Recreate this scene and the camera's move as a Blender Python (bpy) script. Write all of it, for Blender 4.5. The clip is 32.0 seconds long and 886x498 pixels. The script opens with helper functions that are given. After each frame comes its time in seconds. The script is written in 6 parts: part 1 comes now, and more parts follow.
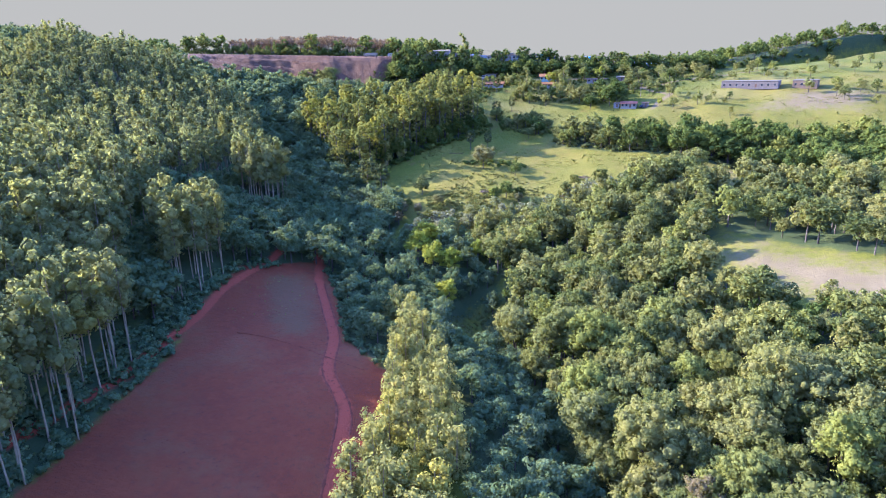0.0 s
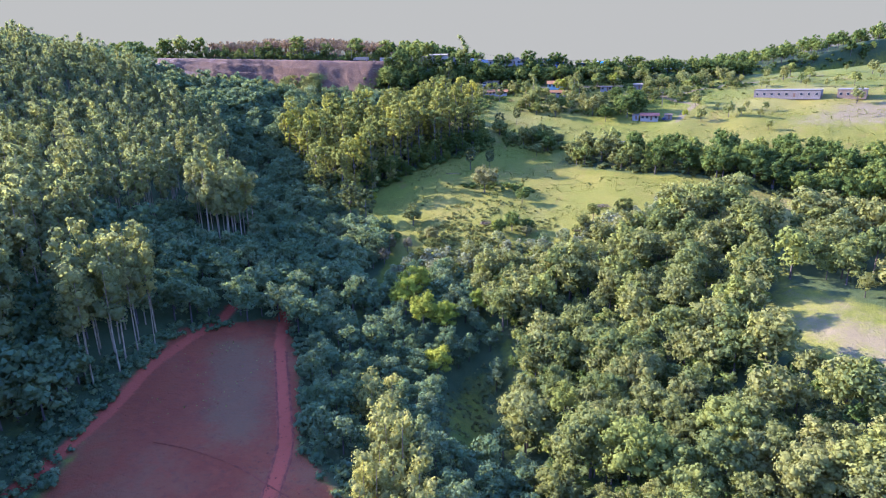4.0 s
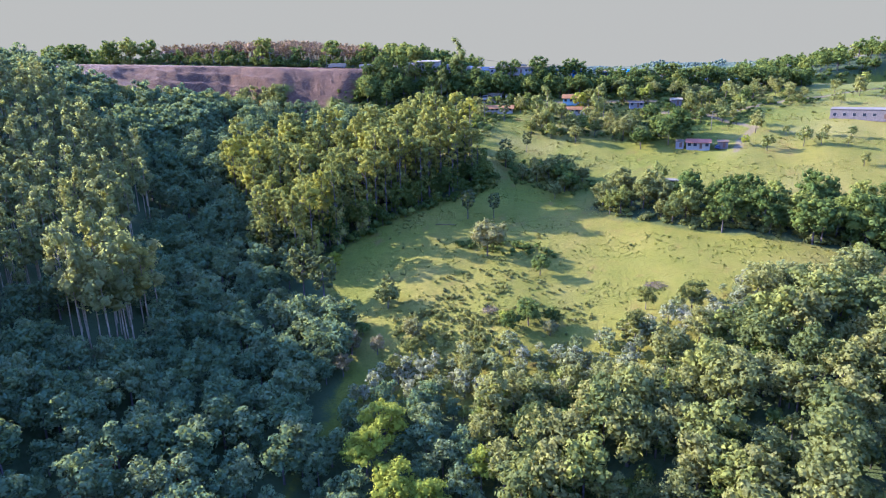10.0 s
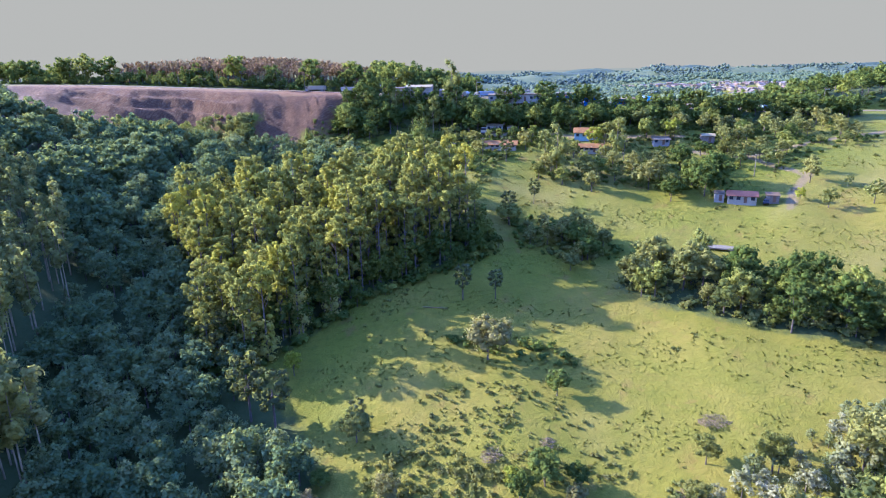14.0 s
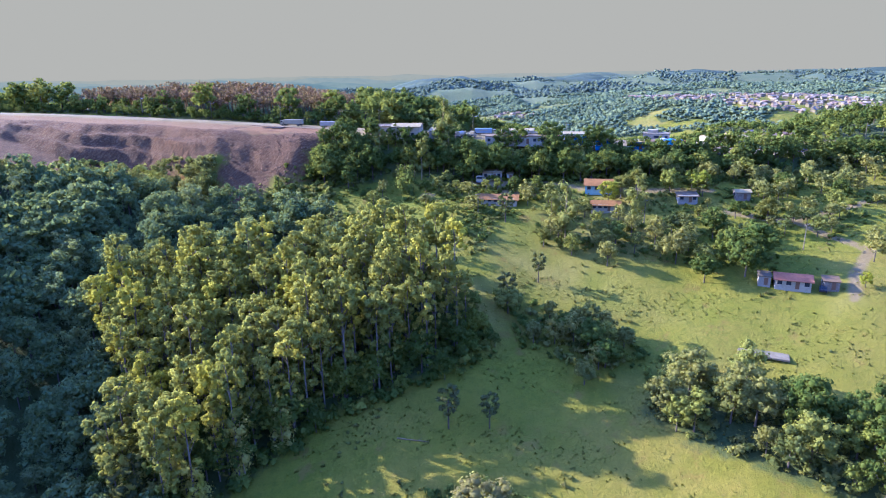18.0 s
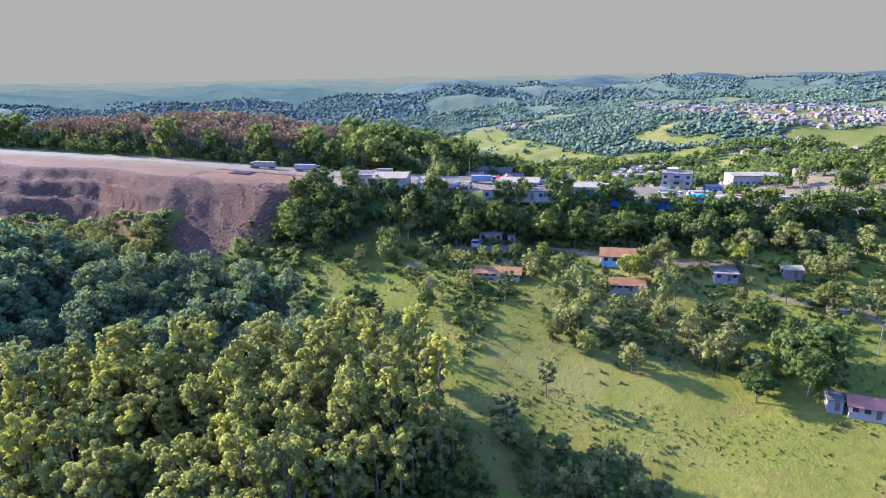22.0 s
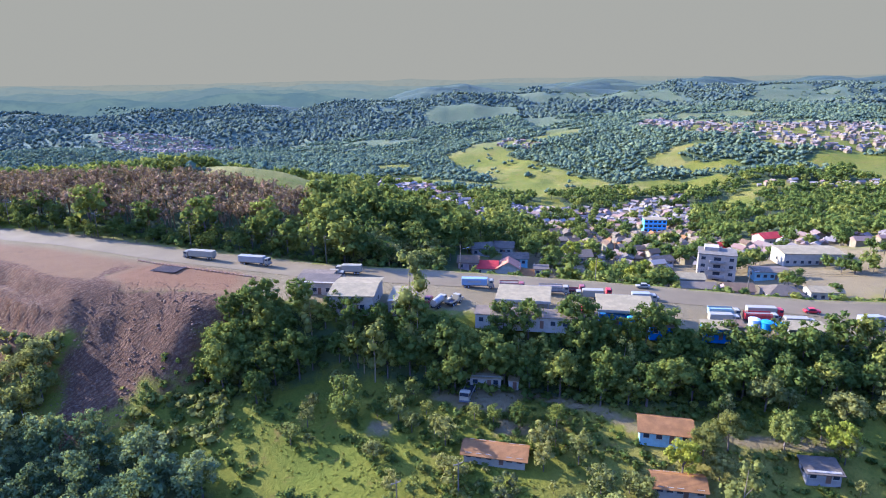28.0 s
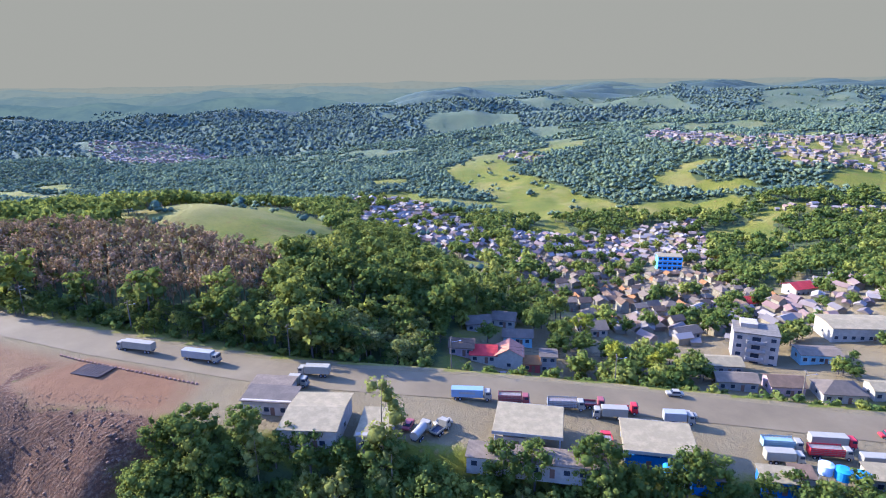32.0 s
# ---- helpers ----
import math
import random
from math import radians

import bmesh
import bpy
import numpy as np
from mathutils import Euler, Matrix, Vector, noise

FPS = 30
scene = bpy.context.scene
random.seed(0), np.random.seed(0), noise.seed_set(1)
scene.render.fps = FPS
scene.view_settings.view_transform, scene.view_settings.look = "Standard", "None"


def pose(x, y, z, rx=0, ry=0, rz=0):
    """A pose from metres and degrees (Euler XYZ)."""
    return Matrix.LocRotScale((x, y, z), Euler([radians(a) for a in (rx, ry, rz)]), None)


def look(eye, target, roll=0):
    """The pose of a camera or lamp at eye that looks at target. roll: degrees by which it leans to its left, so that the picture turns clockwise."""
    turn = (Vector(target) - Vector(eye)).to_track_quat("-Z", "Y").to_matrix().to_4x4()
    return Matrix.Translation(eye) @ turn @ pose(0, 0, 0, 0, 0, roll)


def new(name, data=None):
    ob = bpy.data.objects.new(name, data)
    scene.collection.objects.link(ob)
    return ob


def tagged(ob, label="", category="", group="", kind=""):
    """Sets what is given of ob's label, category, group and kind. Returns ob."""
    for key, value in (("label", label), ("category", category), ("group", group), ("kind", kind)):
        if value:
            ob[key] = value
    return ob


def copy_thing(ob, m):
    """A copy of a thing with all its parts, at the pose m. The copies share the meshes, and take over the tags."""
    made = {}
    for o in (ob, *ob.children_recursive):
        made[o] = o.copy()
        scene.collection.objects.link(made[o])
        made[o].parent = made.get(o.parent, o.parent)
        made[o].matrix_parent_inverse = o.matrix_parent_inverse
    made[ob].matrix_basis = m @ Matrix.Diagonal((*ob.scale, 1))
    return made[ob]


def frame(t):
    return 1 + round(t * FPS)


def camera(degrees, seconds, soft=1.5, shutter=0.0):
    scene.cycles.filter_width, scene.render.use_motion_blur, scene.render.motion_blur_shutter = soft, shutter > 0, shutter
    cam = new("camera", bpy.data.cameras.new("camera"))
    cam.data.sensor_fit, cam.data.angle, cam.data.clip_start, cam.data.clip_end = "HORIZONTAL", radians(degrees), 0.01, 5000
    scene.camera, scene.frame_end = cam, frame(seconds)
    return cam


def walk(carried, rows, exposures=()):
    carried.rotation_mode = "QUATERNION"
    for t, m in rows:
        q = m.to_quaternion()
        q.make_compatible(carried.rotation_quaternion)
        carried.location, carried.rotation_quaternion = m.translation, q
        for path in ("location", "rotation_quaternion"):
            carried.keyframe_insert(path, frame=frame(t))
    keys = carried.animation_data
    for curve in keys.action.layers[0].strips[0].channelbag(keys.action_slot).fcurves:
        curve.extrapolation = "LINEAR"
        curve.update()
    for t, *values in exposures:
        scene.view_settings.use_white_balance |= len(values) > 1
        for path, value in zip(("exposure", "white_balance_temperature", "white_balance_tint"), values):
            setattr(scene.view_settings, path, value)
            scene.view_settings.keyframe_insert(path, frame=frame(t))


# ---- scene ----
cam = camera(72.8, 32.0, 1.05)
METRES, EYE, TILT, LEAN, TURN = 360.0, 60.0, 3.8, 4.8, 0.0
ROWS = [
    (0.0, 0.0, 0.0, 0.0, 1.36, -19.78, -3.78),
    (0.5, 0.0006, 0.0153, 0.0033, 1.32, -19.77, -3.76),
    (1.0, 0.0011, 0.0303, 0.0063, 1.33, -19.77, -3.78),
    (1.5, 0.0017, 0.0446, 0.0071, 1.37, -19.75, -3.77),
    (2.0, 0.0024, 0.059, 0.0067, 1.39, -19.74, -3.78),
    (2.5, 0.003, 0.074, 0.0061, 1.45, -19.72, -3.78),
    (3.0, 0.003, 0.0897, 0.0051, 1.42, -19.72, -3.8),
    (3.5, 0.0038, 0.1057, 0.004, 1.47, -19.71, -3.73),
    (5.5, 0.0045, 0.1721, -0.0005, 1.39, -19.72, -3.75),
    (6.0, 0.0046, 0.1892, -0.0014, 1.39, -19.74, -3.75),
    (6.5, 0.0047, 0.2064, -0.0024, 1.29, -19.73, -3.76),
    (7.0, 0.005, 0.2236, -0.002, 1.31, -19.78, -3.76),
    (7.5, 0.0053, 0.241, -0.0009, 1.28, -19.78, -3.72),
    (8.0, 0.0054, 0.2581, 0.0006, 1.25, -19.83, -3.69),
    (8.5, 0.0057, 0.2755, 0.0024, 1.19, -19.81, -3.71),
    (9.0, 0.0064, 0.2928, 0.0045, 1.17, -19.82, -3.7),
    (9.5, 0.007, 0.3101, 0.0065, 1.19, -19.83, -3.7),
    (10.0, 0.0071, 0.3275, 0.0091, 1.18, -19.86, -3.69),
    (10.5, 0.007, 0.3449, 0.0117, 1.17, -19.87, -3.69),
    (11.0, 0.0073, 0.3621, 0.0146, 1.07, -19.86, -3.71),
    (11.5, 0.0076, 0.3793, 0.0175, 1.04, -19.84, -3.67),
    (12.0, 0.0077, 0.3961, 0.0209, 1.05, -19.84, -3.67),
    (12.5, 0.0079, 0.4128, 0.0241, 0.98, -19.84, -3.71),
    (13.0, 0.0085, 0.4293, 0.0276, 0.96, -19.83, -3.71),
    (13.5, 0.0092, 0.4451, 0.0312, 0.97, -19.84, -3.69),
    (14.0, 0.0096, 0.4607, 0.0345, 0.95, -19.83, -3.73),
    (14.5, 0.0106, 0.4761, 0.0382, 0.98, -19.8, -3.74),
    (16.5, 0.0149, 0.5352, 0.055, 1.07, -19.81, -3.81),
    (17.0, 0.016, 0.5494, 0.0592, 1.1, -19.79, -3.81),
    (17.5, 0.0169, 0.5636, 0.0637, 1.11, -19.8, -3.86),
    (18.0, 0.0182, 0.5778, 0.0679, 1.14, -19.79, -3.84),
    (18.5, 0.0191, 0.592, 0.0724, 1.15, -19.78, -3.84),
    (19.0, 0.02, 0.6061, 0.0766, 1.16, -19.77, -3.84),
    (19.5, 0.0209, 0.6202, 0.0812, 1.2, -19.82, -3.84),
    (20.0, 0.0223, 0.6344, 0.0849, 1.25, -19.8, -3.79),
    (20.5, 0.0234, 0.6488, 0.089, 1.32, -19.81, -3.82),
    (21.0, 0.0242, 0.6631, 0.0929, 1.36, -19.78, -3.83),
    (21.5, 0.0248, 0.6777, 0.0965, 1.4, -19.76, -3.88),
    (22.0, 0.0257, 0.6923, 0.1004, 1.4, -19.78, -3.81),
    (22.5, 0.0267, 0.707, 0.1043, 1.46, -19.8, -3.82),
    (23.0, 0.0273, 0.722, 0.1081, 1.47, -19.8, -3.84),
    (23.5, 0.0278, 0.737, 0.112, 1.47, -19.84, -3.85),
    (24.0, 0.0284, 0.7521, 0.1158, 1.48, -19.84, -3.8),
    (24.5, 0.0293, 0.7667, 0.1196, 1.53, -19.84, -3.8),
    (25.0, 0.0295, 0.7803, 0.1229, 1.55, -19.76, -3.81),
    (25.5, 0.03, 0.7942, 0.1272, 1.55, -19.82, -3.81),
    (27.5, 0.0332, 0.849, 0.1441, 1.57, -19.82, -3.81),
    (28.0, 0.034, 0.8623, 0.1485, 1.55, -19.86, -3.86),
    (28.5, 0.0349, 0.8759, 0.1526, 1.58, -19.83, -3.87),
    (29.0, 0.0357, 0.8893, 0.1568, 1.58, -19.83, -3.83),
    (29.5, 0.0364, 0.9027, 0.1612, 1.6, -19.84, -3.84),
    (30.0, 0.0373, 0.9166, 0.1654, 1.61, -19.83, -3.84),
    (30.5, 0.0377, 0.9307, 0.1693, 1.63, -19.85, -3.87),
    (31.0, 0.0382, 0.945, 0.1733, 1.65, -19.85, -3.9),
    (31.5, 0.0389, 0.9595, 0.1769, 1.69, -19.84, -3.85),
    (32.0, 0.0393, 0.9743, 0.181, 1.68, -19.88, -3.85),
]
walk(cam, [(t, pose(0, 0, EYE, TILT, LEAN, TURN) @ pose(METRES * x, METRES * y, METRES * z, 90 + pitch, roll, yaw)) for t, x, y, z, yaw, pitch, roll in ROWS],
     [(0.0, 2.28, 4740, 27), (7.0, 2.27, 4740, 26), (14.0, 2.15, 4770, 24), (24.0, 1.98, 4810, 23), (32.0, 1.82, 4830, 21)])

# ---- light ----
SUN_FROM = Vector((-0.815, 0.335, 0.0)).normalized()
SUN_HEIGHT = radians(24.5)
sun = new("sun", bpy.data.lights.new("sun", "SUN"))
sun.data.energy, sun.data.angle, sun.data.color = 5.0, radians(0.6), (1.0, 0.86, 0.60)
sun.matrix_world = look((0, 0, 0), -Vector((SUN_FROM.x * math.cos(SUN_HEIGHT), SUN_FROM.y * math.cos(SUN_HEIGHT), math.sin(SUN_HEIGHT))))
world = bpy.data.worlds.new("sky")
scene.world = world
world.use_nodes = True
wt = world.node_tree
wt.nodes.clear()
w_out, w_bg, w_sky = wt.nodes.new("ShaderNodeOutputWorld"), wt.nodes.new("ShaderNodeBackground"), wt.nodes.new("ShaderNodeTexSky")
w_sky.sky_type, w_sky.sun_disc = "NISHITA", False
w_sky.sun_elevation, w_sky.sun_rotation = SUN_HEIGHT, math.atan2(SUN_FROM.x, SUN_FROM.y)
w_sky.air_density, w_sky.dust_density, w_sky.ozone_density = 1.4, 1.6, 1.8
# hazy white air towards the horizon
w_co, w_sep, w_map, w_mix = wt.nodes.new("ShaderNodeTexCoord"), wt.nodes.new("ShaderNodeSeparateXYZ"), wt.nodes.new("ShaderNodeMapRange"), wt.nodes.new("ShaderNodeMix")
w_map.interpolation_type = "SMOOTHSTEP"
w_map.inputs["From Min"].default_value, w_map.inputs["From Max"].default_value = 0.13, 0.34
w_map.inputs["To Min"].default_value, w_map.inputs["To Max"].default_value = 1.0, 0.0
w_mix.data_type = "RGBA"
wt.links.new(w_co.outputs["Generated"], w_sep.inputs[0])
wt.links.new(w_sep.outputs["Z"], w_map.inputs["Value"])
wt.links.new(w_map.outputs["Result"], w_mix.inputs["Factor"])
w_clear = wt.nodes.new("ShaderNodeMix")
w_clear.data_type, w_clear.blend_type = "RGBA", "MULTIPLY"
w_clear.inputs["Factor"].default_value, w_clear.inputs["B"].default_value = 1.0, (0.90, 1.08, 1.90, 1)
wt.links.new(w_sky.outputs["Color"], w_clear.inputs["A"])
wt.links.new(w_clear.outputs["Result"], w_mix.inputs["A"])
w_mix.inputs["B"].default_value = (0.975, 0.85, 0.525, 1)
wt.links.new(w_mix.outputs["Result"], w_bg.inputs["Color"])
w_bg.inputs["Strength"].default_value = 0.13
wt.links.new(w_bg.outputs[0], w_out.inputs[0])

# ---- materials ----


class Nodes:
    """A short way to write a node material."""

    def __init__(self, name):
        self.mat = bpy.data.materials.new(name)
        self.mat.use_nodes = True
        self.tree = self.mat.node_tree
        self.tree.nodes.clear()
        self.out = self.tree.nodes.new("ShaderNodeOutputMaterial")

    def add(self, kind, attribute_name="", data_type="", blend_type="", operation="", interpolation_type="", wave_type="", bands_direction="", rotation_type=""):
        n = self.tree.nodes.new("ShaderNode" + kind)
        if attribute_name:
            n.attribute_name = attribute_name
        if data_type:
            n.data_type = data_type
        if blend_type:
            n.blend_type = blend_type
        if operation:
            n.operation = operation
        if interpolation_type:
            n.interpolation_type = interpolation_type
        if wave_type:
            n.wave_type, n.bands_direction = wave_type, bands_direction
        if rotation_type:
            n.rotation_type = rotation_type
        return n

    def join(self, a, b):
        self.tree.links.new(a, b)

    def put(self, socket, v):
        if isinstance(v, bpy.types.NodeSocket):
            self.join(v, socket)
        elif isinstance(v, (tuple, list)) and len(v) == 3 and socket.type == "RGBA":
            socket.default_value = (*v, 1)
        else:
            socket.default_value = v

    def noise(self, scale, detail=4, rough=0.6, where=None):
        n = self.add("TexNoise")
        n.inputs["Scale"].default_value, n.inputs["Detail"].default_value, n.inputs["Roughness"].default_value = scale, detail, rough
        self.join(where or self.place(), n.inputs["Vector"])
        return n.outputs["Fac"]

    def place(self):
        return self.add("NewGeometry").outputs["Position"]

    def mix(self, f, a, b, blend="MIX"):
        n = self.add("Mix", data_type="RGBA", blend_type=blend)
        self.put(n.inputs["Factor"], f), self.put(n.inputs["A"], a), self.put(n.inputs["B"], b)
        return n.outputs["Result"]

    def math(self, op, a, b=0.5):
        n = self.add("Math", operation=op)
        self.put(n.inputs[0], a), self.put(n.inputs[1], b)
        return n.outputs[0]

    def ramp(self, f, lo, hi):
        n = self.add("MapRange", interpolation_type="SMOOTHSTEP" if hi > lo else "LINEAR")
        self.put(n.inputs["Value"], f)
        n.inputs["From Min"].default_value, n.inputs["From Max"].default_value = lo, hi
        return n.outputs["Result"]

    def colours(self, f, stops):
        n = self.add("ValToRGB")
        e = n.color_ramp.elements
        while len(e) < len(stops):
            e.new(0.5)
        for k, (p, c) in zip(e, stops):
            k.position, k.color = p, (*c, 1)
        self.put(n.inputs["Fac"], f)
        return n.outputs["Color"]

    def bump(self, h, strength, distance):
        n = self.add("Bump")
        n.inputs["Strength"].default_value, n.inputs["Distance"].default_value = strength, distance
        self.join(h, n.inputs["Height"])
        return n.outputs["Normal"]

    def surface(self, colour, rough=0.9, metal=0.0, normal=None, spec=0.25):
        n = self.add("BsdfPrincipled")
        self.put(n.inputs["Base Color"], colour), self.put(n.inputs["Roughness"], rough), self.put(n.inputs["Metallic"], metal)
        n.inputs["Specular IOR Level"].default_value = spec
        if normal:
            self.join(normal, n.inputs["Normal"])
        self.join(n.outputs[0], self.out.inputs["Surface"])
        return self.mat


def leaf_material(name, stops, per_tree=True, through_light=0.42, grain=2.4, tip=(0.36, 0.35, 0.055), back=(0.31, 0.31, 0.05), gap_shade=0.34):
    """Leaves: one colour for each tree, a little change from leaf clump to leaf clump."""
    m = Nodes(name)
    if per_tree:
        f = m.add("ObjectInfo").outputs["Random"]
    else:
        f = m.add("Attribute", attribute_name="tint").outputs["Fac"]
    c = m.colours(f, stops)
    isl = m.add("NewGeometry").outputs["Random Per Island"]
    c = m.mix(m.math("MULTIPLY", isl, 0.20), c, tip)
    # sprays of leaves: lighter tips, the shade between them painted in dark
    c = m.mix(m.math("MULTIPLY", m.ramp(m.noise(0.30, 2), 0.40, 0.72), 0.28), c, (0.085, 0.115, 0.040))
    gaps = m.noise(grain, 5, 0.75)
    c = m.mix(m.math("MULTIPLY", m.ramp(gaps, 0.56, 0.40), gap_shade), c, (0.040, 0.058, 0.022))
    relief = m.bump(gaps, 0.7, 0.8 / grain)
    d, t, s = m.add("BsdfDiffuse"), m.add("BsdfTranslucent"), m.add("MixShader")
    m.join(c, d.inputs["Color"]), m.join(m.mix(0.5, c, back), t.inputs["Color"])
    s.inputs[0].default_value = through_light
    m.join(relief, d.inputs["Normal"])
    m.join(d.outputs[0], s.inputs[1]), m.join(t.outputs[0], s.inputs[2]), m.join(s.outputs[0], m.out.inputs["Surface"])
    return m.mat


def plain(name, colour, rough=0.8, metal=0.0, stain=0.25, scale=0.8, bump=0.0):
    """A surface with grain and stains of its own."""
    m = Nodes(name)
    f = m.mix(m.ramp(m.noise(scale, 5), 0.35, 0.7), (0, 0, 0), (1, 1, 1))
    dark = tuple(v * (1 - stain) for v in colour)
    c = m.mix(f, dark, colour)
    c = m.mix(m.math("MULTIPLY", m.noise(scale * 9, 3), 0.35), c, tuple(min(1, v * 1.15) for v in colour))
    return m.surface(c, rough, metal, m.bump(m.noise(scale * 6, 4), 0.4, bump) if bump else None, 0.12)


BROAD = [(0.0, (0.079, 0.101, 0.034)), (0.15, (0.129, 0.140, 0.040)), (0.32, (0.203, 0.186, 0.051)), (0.5, (0.278, 0.237, 0.065)), (0.62, (0.251, 0.255, 0.046)), (0.75, (0.203, 0.196, 0.062)), (0.88, (0.250, 0.225, 0.060)), (1.0, (0.265, 0.232, 0.064))]
SLIM = [(0.0, (0.195, 0.200, 0.070)), (0.5, (0.268, 0.252, 0.085)), (0.85, (0.335, 0.295, 0.095)), (1.0, (0.400, 0.335, 0.070))]
DEEP = [(0.0, (0.032, 0.058, 0.012)), (0.3, (0.050, 0.082, 0.015)), (0.6, (0.084, 0.114, 0.021)), (0.82, (0.150, 0.170, 0.026)), (1.0, (0.240, 0.230, 0.038))]
# leaves in the shaded valley: blue of shade and haze put into the colour
SHADE = [(0.0, (0.080, 0.128, 0.062)), (0.5, (0.116, 0.168, 0.078)), (0.85, (0.155, 0.200, 0.090)), (1.0, (0.205, 0.228, 0.095))]
GUM = [(0.0, (0.190, 0.194, 0.044)), (0.3, (0.275, 0.260, 0.052)), (0.6, (0.335, 0.306, 0.060)), (0.85, (0.395, 0.348, 0.058)), (1.0, (0.480, 0.415, 0.036))]
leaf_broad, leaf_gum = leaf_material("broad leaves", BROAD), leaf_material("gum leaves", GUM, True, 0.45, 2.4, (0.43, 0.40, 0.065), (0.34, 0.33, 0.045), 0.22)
leaf_shade_stuff, leaf_gum_stuff = leaf_material("valley leaves tinted for shade", SHADE, False), leaf_material("plantation leaves", SLIM, False, 0.5)
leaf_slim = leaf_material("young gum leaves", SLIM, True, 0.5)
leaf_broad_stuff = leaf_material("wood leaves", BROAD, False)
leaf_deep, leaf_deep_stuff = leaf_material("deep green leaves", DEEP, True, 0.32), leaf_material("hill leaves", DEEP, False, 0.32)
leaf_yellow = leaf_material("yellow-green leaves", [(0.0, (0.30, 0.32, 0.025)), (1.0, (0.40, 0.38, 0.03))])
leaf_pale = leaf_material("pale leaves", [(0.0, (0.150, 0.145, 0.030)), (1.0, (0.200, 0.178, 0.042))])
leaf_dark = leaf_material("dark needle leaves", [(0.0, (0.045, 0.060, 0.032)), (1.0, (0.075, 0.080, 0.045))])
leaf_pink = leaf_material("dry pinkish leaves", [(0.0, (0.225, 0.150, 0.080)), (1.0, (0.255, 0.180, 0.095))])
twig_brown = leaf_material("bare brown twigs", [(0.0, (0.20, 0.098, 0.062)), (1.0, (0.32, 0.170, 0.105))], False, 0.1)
# far leaves: the pale blue of haze is put into their colour
leaf_far = leaf_material("distant woods with haze tint", [(0.0, (0.072, 0.108, 0.078)), (0.6, (0.098, 0.136, 0.094)), (1.0, (0.135, 0.160, 0.100))], False, 0.15, 1.0)
leaf_horizon = leaf_material("horizon woods with haze tint", [(0.0, (0.064, 0.090, 0.084)), (1.0, (0.085, 0.110, 0.096))], False, 0.15, 0.5)
bark_pale = plain("pale gum bark", (0.30, 0.225, 0.115), 0.9, 0, 0.45, 0.6)
# darker copy of the gum bark, the grove edge's shade put into the colour
bark_grove = plain("shade-darkened gum bark", (0.17, 0.135, 0.10), 0.95, 0, 0.45, 0.8)
bark_dark = plain("dark bark", (0.13, 0.10, 0.075), 0.95, 0, 0.4, 1.5)


